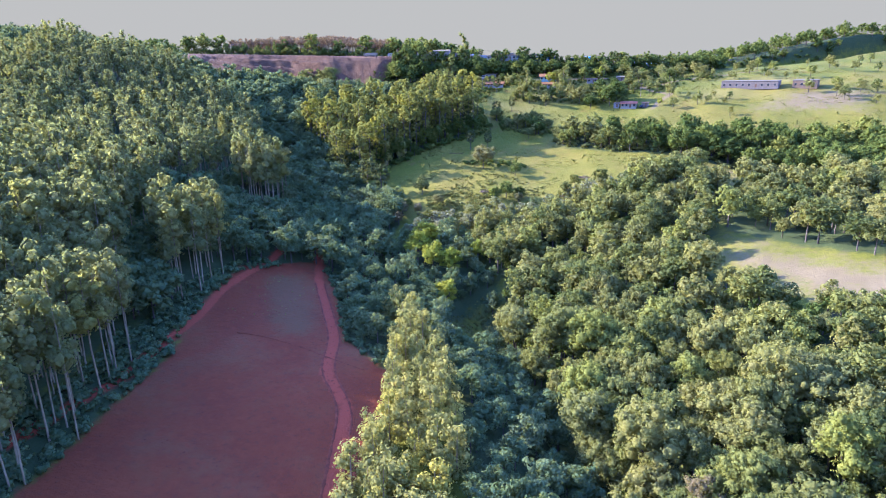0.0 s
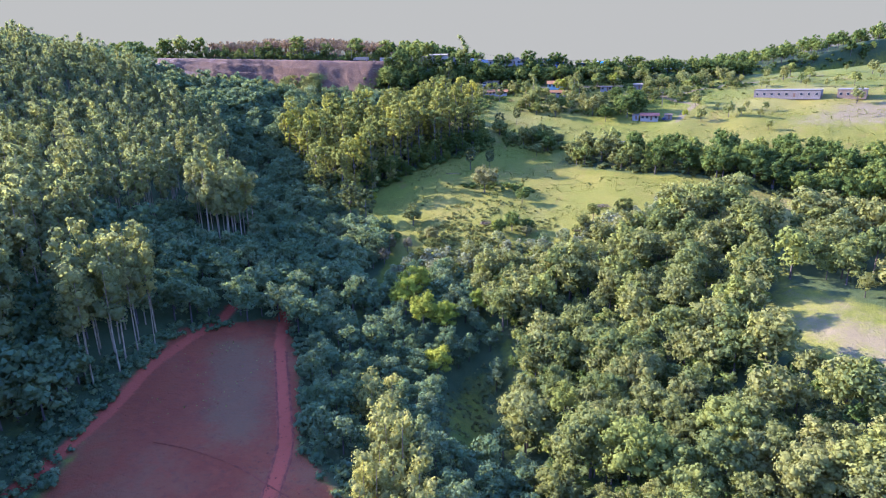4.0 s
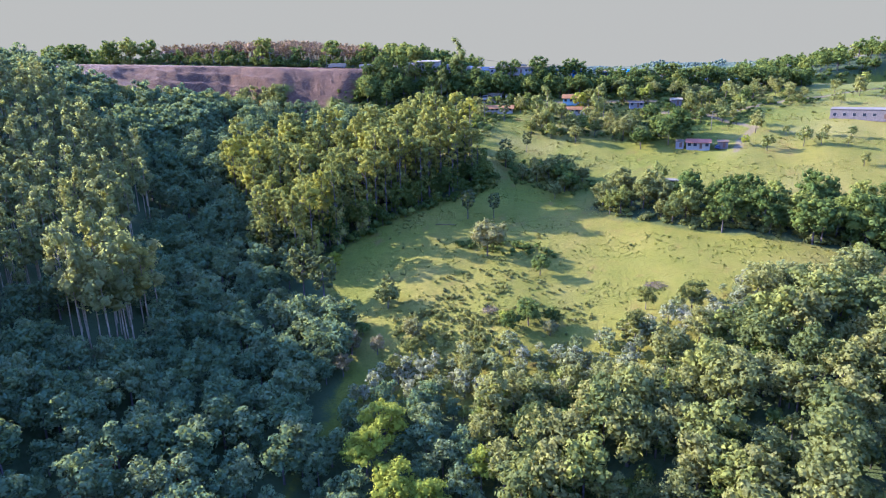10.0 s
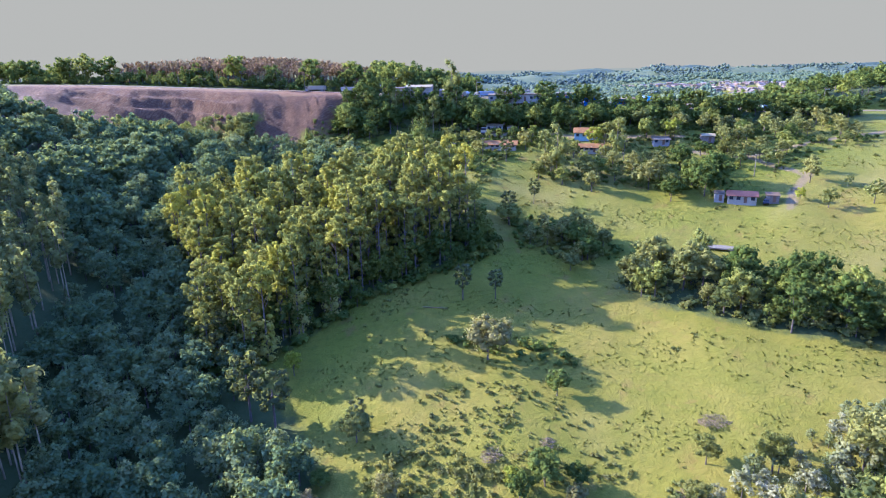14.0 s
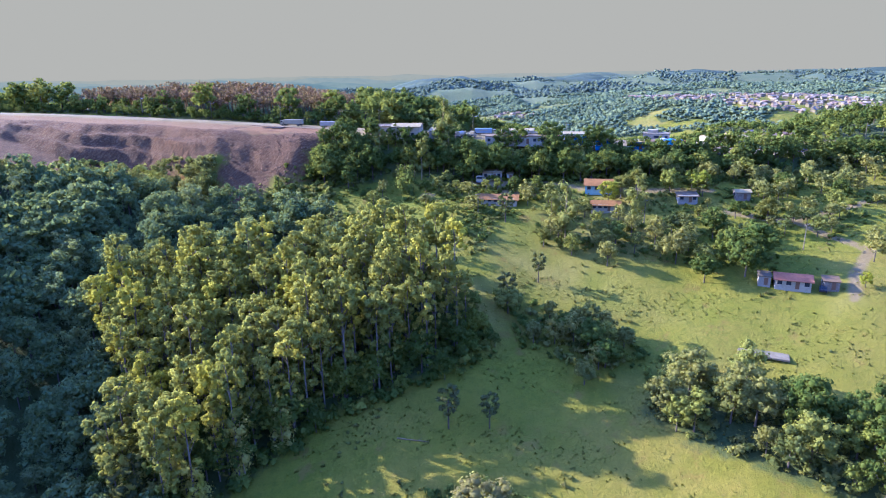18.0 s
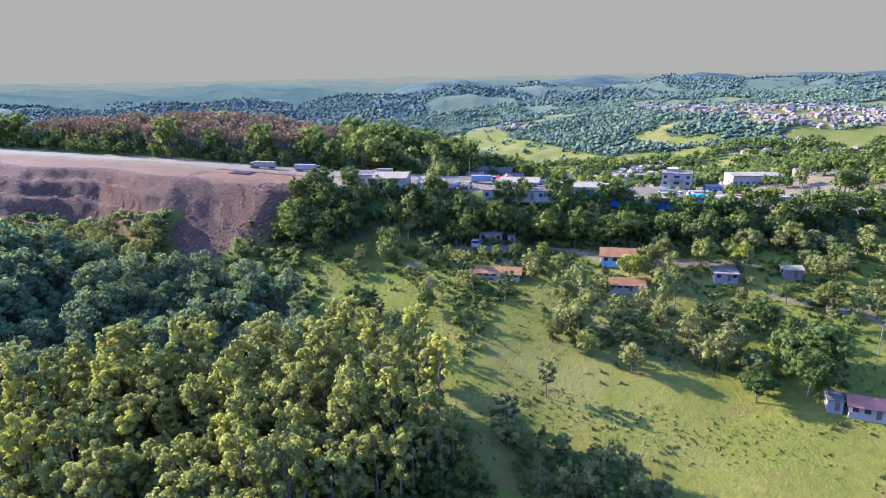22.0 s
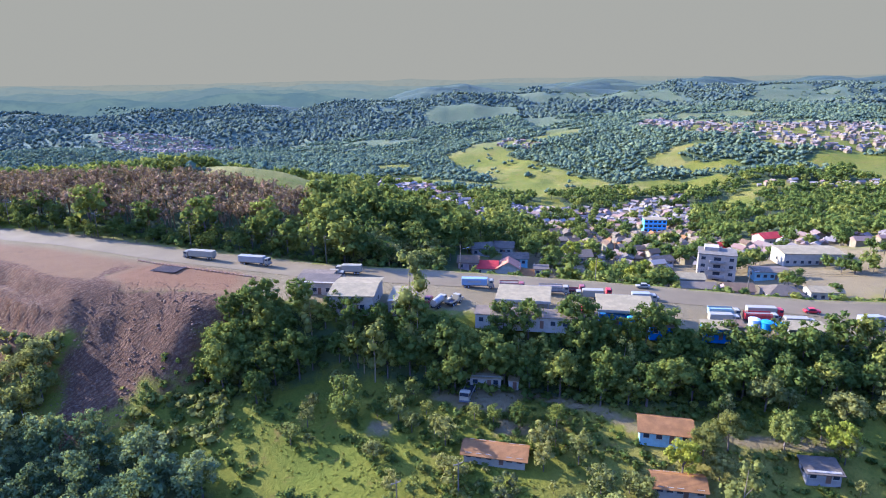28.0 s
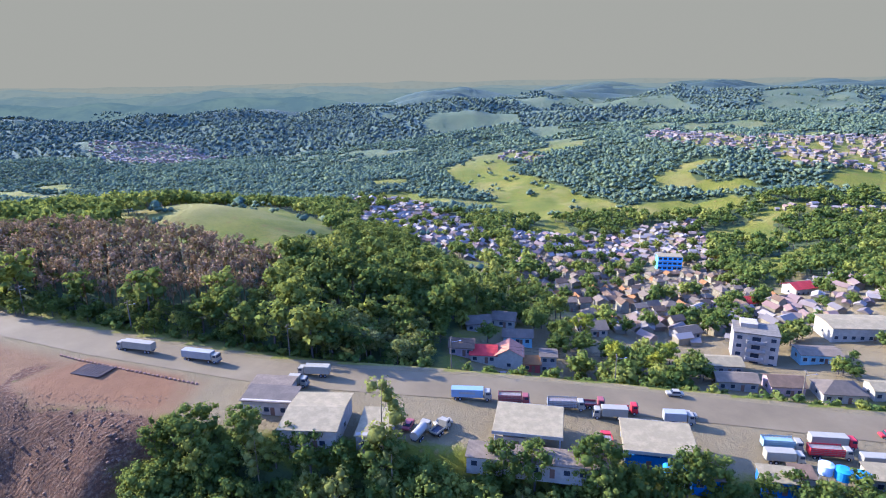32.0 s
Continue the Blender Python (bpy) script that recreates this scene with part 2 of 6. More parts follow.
def ground_material():
    m = Nodes("ground")
    cover = m.add("Attribute", attribute_name="cover").outputs["Color"]
    bare = m.add("Attribute", attribute_name="bare").outputs["Fac"]
    sep = m.add("SeparateColor")
    m.join(cover, sep.inputs[0])
    wob = m.math("SUBTRACT", m.noise(0.22, 6, 0.65), 0.5)
    fine = m.math("SUBTRACT", m.noise(1.4, 4), 0.5)
    grass = m.colours(m.noise(0.035, 5), [(0.3, (0.090, 0.100, 0.009)), (0.5, (0.132, 0.125, 0.012)), (0.68, (0.172, 0.138, 0.020))])
    grass = m.mix(m.math("MULTIPLY", m.ramp(m.noise(0.45, 6, 0.75), 0.44, 0.66), 0.65), grass, (0.078, 0.085, 0.008))
    grass = m.mix(m.math("MULTIPLY", m.ramp(m.noise(0.013, 4), 0.50, 0.66), 0.75), grass, (0.196, 0.156, 0.036))
    grass = m.mix(m.ramp(m.noise(0.11, 6, 0.75), 0.56, 0.66), grass, (0.146, 0.104, 0.020))
    grass = m.mix(m.math("MULTIPLY", m.ramp(m.noise(1.9, 5, 0.7), 0.42, 0.66), 0.32), grass, (0.068, 0.074, 0.008))
    dry = m.add("Attribute", attribute_name="dry").outputs["Fac"]
    straw = m.mix(m.ramp(m.noise(0.16, 6, 0.7), 0.35, 0.65), (0.150, 0.118, 0.014), (0.205, 0.142, 0.026))
    grass = m.mix(m.math("MULTIPLY", m.ramp(m.math("ADD", dry, m.math("MULTIPLY", wob, 0.8)), 0.2, 0.8), 0.33), grass, straw)
    litter = m.mix(m.noise(0.3, 5), (0.032, 0.050, 0.014), (0.075, 0.080, 0.024))
    soil = m.colours(m.noise(0.06, 7, 0.65), [(0.3, (0.128, 0.027, 0.009)), (0.52, (0.168, 0.038, 0.011)), (0.7, (0.156, 0.052, 0.015))])
    soil = m.mix(m.math("MULTIPLY", m.ramp(m.noise(0.028, 6, 0.7), 0.48, 0.64), 0.5), soil, (0.150, 0.085, 0.030))
    soil = m.mix(m.math("MULTIPLY", m.noise(1.1, 5), 0.5), soil, (0.205, 0.060, 0.019))
    soil = m.mix(m.ramp(m.noise(0.35, 6, 0.75), 0.50, 0.66), soil, (0.190, 0.048, 0.015))
    soil = m.mix(m.math("MULTIPLY", m.ramp(m.noise(0.7, 5, 0.8), 0.47, 0.36), 0.7), soil, (0.120, 0.040, 0.016))
    weeds = m.add("Attribute", attribute_name="weeds").outputs["Fac"]
    sward = m.mix(m.noise(0.5, 6, 0.75), (0.125, 0.088, 0.030), (0.105, 0.108, 0.036))
    soil = m.mix(m.math("MULTIPLY", m.ramp(m.math("ADD", weeds, m.math("MULTIPLY", m.math("ADD", wob, fine), 0.8)), 0.40, 1.0), 0.42), soil, sward)
    rut = m.add("Attribute", attribute_name="rut").outputs["Fac"]
    soil = m.mix(m.ramp(m.math("ADD", rut, m.math("MULTIPLY", fine, 0.5)), 0.35, 0.7), soil, (0.29, 0.062, 0.024))
    rock = m.colours(m.noise(0.16, 8, 0.72), [(0.3, (0.048, 0.022, 0.010)), (0.5, (0.102, 0.047, 0.019)), (0.7, (0.152, 0.078, 0.034))])
    rock = m.mix(m.math("MULTIPLY", m.ramp(m.noise(2.2, 5, 0.8), 0.52, 0.62), 0.75), rock, (0.190, 0.112, 0.056))
    rock = m.mix(m.math("MULTIPLY", m.ramp(m.noise(1.6, 5, 0.8), 0.5, 0.4), 0.6), rock, (0.032, 0.018, 0.010))
    rock = m.mix(m.ramp(m.noise(0.9, 5, 0.75), 0.48, 0.62), rock, (0.145, 0.085, 0.042))
    lines = m.add("TexWave", wave_type="BANDS", bands_direction="X")
    lines.inputs["Scale"].default_value, lines.inputs["Distortion"].default_value, lines.inputs["Detail"].default_value = 0.30, 9.0, 5.0
    turn = m.add("VectorRotate", rotation_type="Z_AXIS")
    turn.inputs["Angle"].default_value = 0.885
    m.join(m.place(), turn.inputs["Vector"]), m.join(turn.outputs[0], lines.inputs["Vector"])
    rock = m.mix(m.math("MULTIPLY", m.ramp(lines.outputs["Fac"], 0.55, 0.9), 0.6), rock, (0.057, 0.030, 0.015))

    def mask(s, lo=0.3, hi=0.7):
        return m.ramp(m.math("ADD", s, m.math("ADD", m.math("MULTIPLY", wob, 0.9), m.math("MULTIPLY", fine, 0.35))), lo, hi)

    c = m.mix(mask(sep.outputs[1]), grass, litter)
    c = m.mix(mask(sep.outputs[0]), c, soil)
    c = m.mix(mask(sep.outputs[2]), c, rock)
    earth = m.mix(m.noise(0.12, 6, 0.7), (0.120, 0.086, 0.037), (0.208, 0.155, 0.068))
    earth = m.mix(m.ramp(sep.outputs[0], 0.2, 0.5), earth, m.mix(m.noise(0.25, 5), (0.118, 0.055, 0.020), (0.182, 0.094, 0.036)))
    c = m.mix(mask(bare, 0.35, 0.75), c, earth)
    # far ground: the low contrast of haze put into the colour by distance
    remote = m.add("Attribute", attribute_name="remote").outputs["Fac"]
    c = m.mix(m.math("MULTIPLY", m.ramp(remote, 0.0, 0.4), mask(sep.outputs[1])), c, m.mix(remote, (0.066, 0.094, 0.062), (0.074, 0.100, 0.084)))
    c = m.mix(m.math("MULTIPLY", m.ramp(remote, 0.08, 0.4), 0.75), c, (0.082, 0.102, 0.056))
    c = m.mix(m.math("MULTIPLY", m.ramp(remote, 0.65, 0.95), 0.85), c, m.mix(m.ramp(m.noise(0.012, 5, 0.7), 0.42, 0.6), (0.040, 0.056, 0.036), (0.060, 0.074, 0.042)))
    h = m.math("ADD", m.noise(0.8, 6, 0.7), m.math("MULTIPLY", m.noise(4, 3), 0.3))
    h = m.math("ADD", h, m.math("MULTIPLY", sep.outputs[2], m.noise(2.2, 5, 0.8)))
    h = m.math("SUBTRACT", h, m.math("MULTIPLY", m.math("MULTIPLY", lines.outputs["Fac"], m.math("MULTIPLY", sep.outputs[2], m.math("SUBTRACT", 1.0, m.ramp(bare, 0.1, 0.5)))), m.math("MULTIPLY", m.ramp(m.noise(0.12, 3), 0.36, 0.6), 0.34)))
    return m.surface(c, 0.95, 0, m.bump(h, 0.75, 0.6), 0.1)


ground_mat = ground_material()


def road_material(name, a, b, c):
    m = Nodes(name)
    col = m.colours(m.noise(0.07, 7, 0.65), [(0.32, a), (0.52, b), (0.7, c)])
    col = m.mix(m.math("MULTIPLY", m.noise(1.8, 4), 0.4), col, tuple(v * 0.8 for v in b))
    return m.surface(col, 0.9, 0, m.bump(m.noise(3, 5), 0.3, 0.05), 0.2)


road_mat = road_material("dusty asphalt", (0.118, 0.084, 0.036), (0.151, 0.108, 0.047), (0.184, 0.134, 0.060))

# ---- the lie of the land ----
# cross-sections of the valley, south to north: y, then heights at the stations EAST
EAST = (-340, -200, -130, -85, -45, 0, 45, 90, 135, 200, 340)
VALLEY = (
    (-100, 45, 30, 13, 1, -9, -15, -14, -7, 2, 15, 30),
    (40, 40, 22, 10, 2, -8, -12, -10, -3, 6, 16, 32),
    (130, 48, 26, 12, -2, -5, -9, -10, 2, 11, 19, 37),
    (200, 56, 31, 15, 3, -6, -13, -4, 8, 14, 23, 44),
    (265, 70, 37, 21, 8, -1, 7, 12, 19, 18, 30, 51),
    (325, 80, 47, 27, 14, 16, 23, 25, 31, 37, 47, 58),
    (385, 90, 63, 42, 35, 34, 44, 44, 47, 52, 58, 64),
    (435, 91, 69, 55, 54, 55, 57, 59, 62, 60, 63, 71),
    (520, 90, 82, 79, 78, 78, 71, 63, 59, 59, 67, 90),
)
FAR_EAST = (-2500, -1200, -600, -300, -120, 0, 120, 300, 600, 1200, 2500)
DISTANCE = (
    (520, 70, 75, 82, 84, 80, 71, 58, 84, 74, 60, 60),
    (600, 60, 60, 70, 78, 78, 64, 46, 58, 60, 60, 60),
    (700, 40, 40, 50, 66, 71, 46, 30, 38, 50, 60, 60),
    (850, 20, 20, 25, 36, 40, 26, 15, 30, 50, 60, 70),
    (1050, 10, 5, 5, 10, 14, 16, 25, 56, 60, 65, 75),
    (1350, 10, 5, 0, 5, 12, 25, 45, 62, 66, 70, 80),
    (1800, 20, 15, 10, 20, 40, 55, 55, 62, 70, 75, 80),
    (2600, 10, 20, 25, 35, 60, 70, 65, 70, 75, 80, 85),
    (5200, 40, 40, 40, 40, 45, 50, 55, 60, 60, 60, 60),
)
# the highway's centre line: x, y, height
ROAD = ((-900, 640, 84), (-420, 575, 86), (-200, 524, 82), (-120, 508, 79), (-78, 494.5, 77.3), (-25, 482, 75), (17, 479, 73.3),
        (48, 477, 71.5), (89, 473, 69), (125, 469, 66.5), (175, 472, 64), (260, 482, 62), (420, 525, 62), (900, 640, 60))


def spline_weights(v, axis):
    u = np.interp(v, axis, np.arange(len(axis)))
    i = np.clip(u.astype(int), 0, len(axis) - 2)
    f = u - i
    w = (-.5 * f + f * f - .5 * f ** 3, 1 - 2.5 * f * f + 1.5 * f ** 3, .5 * f + 2 * f * f - 1.5 * f ** 3, .5 * (f ** 3 - f * f))
    return [np.clip(i + k - 1, 0, len(axis) - 1) for k in range(4)], w


def loft(x, y, stations, sections):
    """Height of a smooth surface through cross-sections."""
    z = np.array([s[1:] for s in sections], float)
    (ix, wx), (iy, wy) = spline_weights(x, stations), spline_weights(y, [s[0] for s in sections])
    return sum(wy[a] * wx[b] * z[iy[a], ix[b]] for a in range(4) for b in range(4))


def ease(v, a, b):
    u = np.clip((v - a) / (b - a), 0, 1)
    return u * u * (3 - 2 * u)


def rolling(x, y, size, seed):
    """Gentle waves of several sizes, -1 to 1."""
    r = np.random.RandomState(seed)
    z = 0
    for k in range(9):
        a, p, s = r.uniform(0, 6.283), r.uniform(0, 6.283), size * r.uniform(.4, 1.3)
        z = z + np.sin((x * np.cos(a) + y * np.sin(a)) * 6.283 / s + p)
    return z / 5


def road_y(x):
    return np.interp(x, [p[0] for p in ROAD], [p[1] for p in ROAD])


def road_z(x):
    return np.interp(x, [p[0] for p in ROAD], [p[2] for p in ROAD])


def along(x, y, line):
    """Distance in metres to a line of points."""
    best = np.full(np.shape(x), 1e9)
    for (ax, ay), (bx, by) in zip(line, line[1:]):
        dx, dy = bx - ax, by - ay
        u = np.clip(((x - ax) * dx + (y - ay) * dy) / (dx * dx + dy * dy), 0, 1)
        best = np.minimum(best, np.hypot(x - ax - u * dx, y - ay - u * dy))
    return best


# the creek's bed in the gully between the red field and the sunlit wood
CREEK = [(34, 20), (28, 70), (24, 105), (17, 135), (13, 165), (9, 192)]


def height(x, y):
    """Height of the ground."""
    x, y = np.asarray(x, float), np.asarray(y, float)
    far = ease(y, 505, 570)
    z = loft(x, y, EAST, VALLEY) * (1 - far) + loft(x, y, FAR_EAST, DISTANCE) * far
    z = z + rolling(x, y, 460, 5) * 34 * ease(y, 900, 2000) + rolling(x, y, 130, 6) * 3 * ease(y, 600, 900)
    z = z + rolling(x, y, 38, 7) * .55 + 7 * np.exp(-((x + 105) / 85) ** 2 - ((y - 560) / 34) ** 2) + 10.5 * np.exp(-((x + 98) / 62) ** 2 - ((y - 640) / 38) ** 2)
    z = z - 8.5 * np.exp(-(along(x, y, CREEK) / 11) ** 2)
    d = y - road_y(x)
    quarry = ease(-x, 38, 60) * (1 - ease(-x, 190, 230))
    south, drop = 25 + 1.5 * quarry * np.sin(x * .11) * 2, 13 + 21 * quarry
    bench = ease(d, -south - drop, -south) * (1 - ease(d, 9, 20))
    steps = bench * 3
    cut = quarry * ease(-x, 92, 104)
    bench = bench * (1 - cut) + cut * (np.floor(steps) + ease(steps - np.floor(steps), .55, 1.0)) / 3
    gully = quarry * bench * (1 - bench) * 4 * (np.sin(x * .55 + y * .25 + np.sin(y * .2)) * .35 + np.sin(x * 1.15 + y * .55 + rolling(x, y, 20, 9) * 3) * .3 + rolling(x, y, 22, 8) * .55)
    return z * (1 - bench) + (road_z(x) - .06 * ease(-d, 8, 26) * 8 * quarry) * bench + gully


def inside(x, y, poly):
    """Signed distance in metres to a polygon, positive inside."""
    x, y = np.asarray(x, float), np.asarray(y, float)
    best, odd = np.full(x.shape, 1e9), np.zeros(x.shape, bool)
    for (ax, ay), (bx, by) in zip(poly, poly[1:] + poly[:1]):
        dx, dy = bx - ax, by - ay
        u = np.clip(((x - ax) * dx + (y - ay) * dy) / (dx * dx + dy * dy), 0, 1)
        best = np.minimum(best, np.hypot(x - ax - u * dx, y - ay - u * dy))
        with np.errstate(divide="ignore", invalid="ignore"):
            odd ^= ((ay > y) != (by > y)) & (x < dx * (y - ay) / (dy if dy else 1e-9) + ax)
    return np.where(odd, best, -best)


# the plan: outlines in metres
RED_FIELD = [(-68, 50), (-68, 135), (-72, 151), (-71, 192), (-62, 199), (-50, 206), (-44, 190), (-33, 148), (-16, 124), (-18, 107), (-22, 85), (-24, 50)]
RED_TRACKS = [[(-86, 70), (-79, 100), (-75.5, 118), (-75.5, 130), (-72.5, 156), (-72.5, 172), (-69.5, 190), (-66, 202), (-66, 225)], [(-54, 226), (-47, 193), (-33, 148), (-31, 127), (-24, 114), (-22, 87), (-22, 50)]]
FIELD_WEEDS = [[(-66, 192), (-52, 199), (-45, 186), (-40, 168), (-36, 148), (-48, 143), (-56, 158), (-62, 176)]]
GLADE = [(-3, 156), (11, 156), (13, 182), (11, 203), (5, 200), (-3, 184)]
GULLY = [(-42, 203), (-33, 168), (-25, 143), (-14, 146), (1, 122), (2, 60), (26, 60), (27, 100), (20, 135), (14, 170), (16, 205), (8, 222), (3, 238), (-19, 241), (-27, 228), (-33, 206)]
EAST_HILL = [(170, 488), (260, 496), (420, 540), (420, 640), (250, 600), (190, 540)]
EAST_SLOPE = [(112, 330), (240, 296), (300, 420), (180, 436), (128, 428), (120, 380)]
FIELD_EDGE = [(-92, 60), (-88, 104), (-84, 118), (-86, 140), (-82, 176), (-72, 204), (-60, 200), (-72, 190), (-74, 151), (-70, 135), (-70, 60)]
FIELD_SIDE = [(-48, 206), (-42, 190), (-31, 148), (-14, 124), (-12, 128), (-26, 160), (-32, 198)]
WEST_WOODS = [(-430, -100), (-88, -100), (-86, 140), (-80, 175), (-75, 196), (-62, 200), (-50, 204), (-36, 198), (-28, 228), (-24, 262), (-24, 276), (-38, 296), (-50, 306), (-64, 335), (-50, 352),
              (-30, 364), (-14, 374), (-22, 384), (-23, 400), (-31, 410), (-46, 421), (-60, 425), (-80, 428), (-118, 438), (-150, 432), (-175, 437), (-230, 468), (-340, 505), (-430, 530)]
GUM_GROVE = [(-62, 308), (-47, 307), (-34, 319), (-22, 331), (3, 339), (16, 349), (8, 366), (-12, 374), (-38, 378), (-60, 380), (-86, 377), (-90, 356), (-72, 338), (-66, 325)]
GUM_PLANTATION = [[(-112, 60), (-71, 60), (-70, 95), (-72, 112), (-76, 130), (-79, 138), (-100, 140), (-112, 138)], [(-90, 174), (-79, 160), (-75, 168), (-72, 184), (-80, 193), (-92, 190)],
                  [(-94, 246), (-78, 244), (-70, 262), (-84, 272), (-96, 264)], [(-175, 230), (-108, 238), (-100, 290), (-106, 335), (-122, 356), (-150, 374), (-180, 394), (-250, 394), (-240, 300)],
                  [(-260, 70), (-116, 70), (-104, 146), (-100, 170), (-108, 225), (-180, 225), (-260, 240)]]
EAST_WOODS = [(27, 100), (26, 60), (30, 30), (120, 30), (125, 70), (100, 126), (92, 138), (81, 144), (76, 178), (98, 218), (108, 260), (95, 266), (76, 256), (66, 250), (43, 238), (25, 241), (12, 238), (4, 236),
              (9, 222), (17, 205), (15, 170), (20, 135)]
EAST_BAND = [(92, 200), (102, 185), (118, 165), (160, 170), (220, 200), (200, 225), (160, 228), (120, 243), (104, 230)]
HEDGE = [(51, 324), (57, 316), (77, 300), (98, 288), (118, 276), (165, 236), (205, 238), (190, 270), (140, 305), (110, 300), (89, 316), (77, 329), (57, 332)]
CLUMP = [(23, 366), (29, 349), (40, 338), (51, 338), (51, 348), (34, 360)]
FARM_TREES = [(40, 388), (48, 381), (63, 375), (82, 370), (100, 374), (104, 386), (80, 396), (52, 392)]
BANK_TREES = [(-50, 442), (-40, 438), (-32, 441), (-14, 446), (2, 443), (12, 437), (37, 435), (56, 430), (80, 427), (120, 432), (190, 441), (190, 453), (125, 446), (60, 446), (20, 448.5), (-5, 451), (-30, 456), (-41, 459), (-46, 451)]
NORTH_HILL = [(-420, 592), (-200, 538), (-120, 521), (-78, 509), (-25, 497), (4, 494), (16, 505), (21, 530), (17, 556), (2, 576), (-30, 584), (-52, 566), (-160, 572), (-200, 584), (-420, 660)]
BARE_GROVE = [(-300, 572), (-200, 545), (-150, 531), (-110, 521), (-72, 514), (-40, 520), (-38, 540), (-52, 562), (-80, 570), (-130, 576), (-240, 602)]
GOLD_ROW = [(-23, 170), (-13, 169), (-9, 146), (-3, 136), (0, 118), (1, 100), (-1, 84), (-4, 70), (-20, 70), (-19, 92), (-16, 110), (-16, 134), (-17, 150)]
GARDENS = [(-42, 446), (-20, 424), (8, 404), (34, 408), (60, 394), (120, 380), (170, 400), (170, 440), (120, 430), (80, 426), (56, 428), (8, 438)]
LAWN = [(-30, 428), (-26, 436), (-14, 440), (2, 434), (6, 420), (-10, 406), (-26, 418)]
TONGUE = [(-70, 423), (-73, 432), (-68, 441), (-61, 444), (-53, 438), (-52, 426), (-59, 420)]
QUARRY = [(-240, 490), (-180, 452), (-150, 444), (-121, 450), (-93, 454), (-84, 454), (-86, 448), (-82, 440), (-77, 423), (-69, 428), (-60, 439), (-52, 437), (-50, 449), (-45, 454), (-42, 470), (-40, 485), (-78, 492), (-120, 505), (-230, 530)]
PLATEAU = [(-86, 474), (-77, 488), (-47, 480), (-45, 462), (-59, 465), (-77, 466)]


TOWN = [[(-70, 760), (-60, 860), (-100, 1010), (-50, 1030), (35, 860), (60, 690), (60, 640), (20, 690)], [(40, 600), (62, 640), (50, 860), (130, 845), (230, 860), (180, 700), (170, 600), (110, 545), (70, 550)],
        [(20, 498), (22, 520), (60, 560), (150, 600), (215, 680), (230, 640), (190, 560), (200, 500), (140, 492), (60, 496)]]
FAR_TOWN = [[(430, 1185), (600, 1180), (560, 960), (440, 945), (355, 1000)], [(295, 872), (420, 850), (400, 815), (290, 848)], [(280, 1240), (365, 1360), (410, 1225), (405, 1130), (365, 1050), (295, 1104)],
            [(75, 1200), (95, 1275), (140, 1180), (120, 1150)], [(-600, 1380), (-500, 1410), (-430, 1570), (-700, 1750), (-760, 1600)]]
FAR_MEADOW = [[(-8, 1184), (53, 1253), (85, 1150), (123, 1080), (160, 989), (188, 925), (148, 900), (97, 880), (65, 965), (33, 1048)], [(-134, 606), (-138, 740), (-130, 770), (-115, 770), (-60, 720), (-44, 650), (-46, 600), (-60, 574), (-122, 580)],
              [(361, 2500), (526, 2275), (622, 1705), (588, 1623), (446, 1723), (308, 2016)], [(262, 960), (318, 955), (310, 910), (256, 930)], [(620, 1500), (1000, 1700), (1100, 2100), (800, 2000)],
              [(-30, 764), (-7, 792), (6, 712), (36, 655), (40, 592), (30, 572), (24, 600), (8, 640), (-4, 700)]]
DRY_FIELDS = [[(22, 276), (44, 300), (66, 318), (84, 314), (68, 298), (40, 274)], [(77, 182), (84, 148), (98, 132), (135, 110), (150, 140), (118, 163), (100, 184), (92, 198)], [(112, 262), (150, 240), (200, 226), (235, 232), (180, 262), (120, 276)], [(150, 330), (200, 300), (230, 330), (190, 352)]]
YARDS = [[(14, 441), (17, 432), (30, 430), (34, 437), (30, 441)], [(-4, 430), (2, 430.5), (4, 424), (-4, 425)], [(26, 430), (36, 426), (39, 423), (26, 424)]]
FARM_TRACKS = [[(12, 437), (22, 434), (35, 437), (50, 430), (58, 424), (80, 418), (100, 416)], [(100, 402), (118, 392), (128, 372), (118, 362), (112, 352)], [(110, 392), (160, 405), (220, 420)],
               [(10, 662), (28, 652), (38, 605), (34, 566), (44, 540)]]


def far_wooded(x, y):
    """1 where woods cover the distance, 0 in fields and towns."""
    f = (rolling(x, y, 330, 21) + .5 * rolling(x, y, 90, 22) > -.28 + .12 * ease(y, 1200, 3000) - .45 * ease(-x, -60, 160)).astype(float)
    for poly in FAR_MEADOW + TOWN + FAR_TOWN:
        f = f * (1 - np.clip(inside(x, y, poly) / 8, 0, 1))
    return f * (np.abs(y - road_y(x)) > 25)


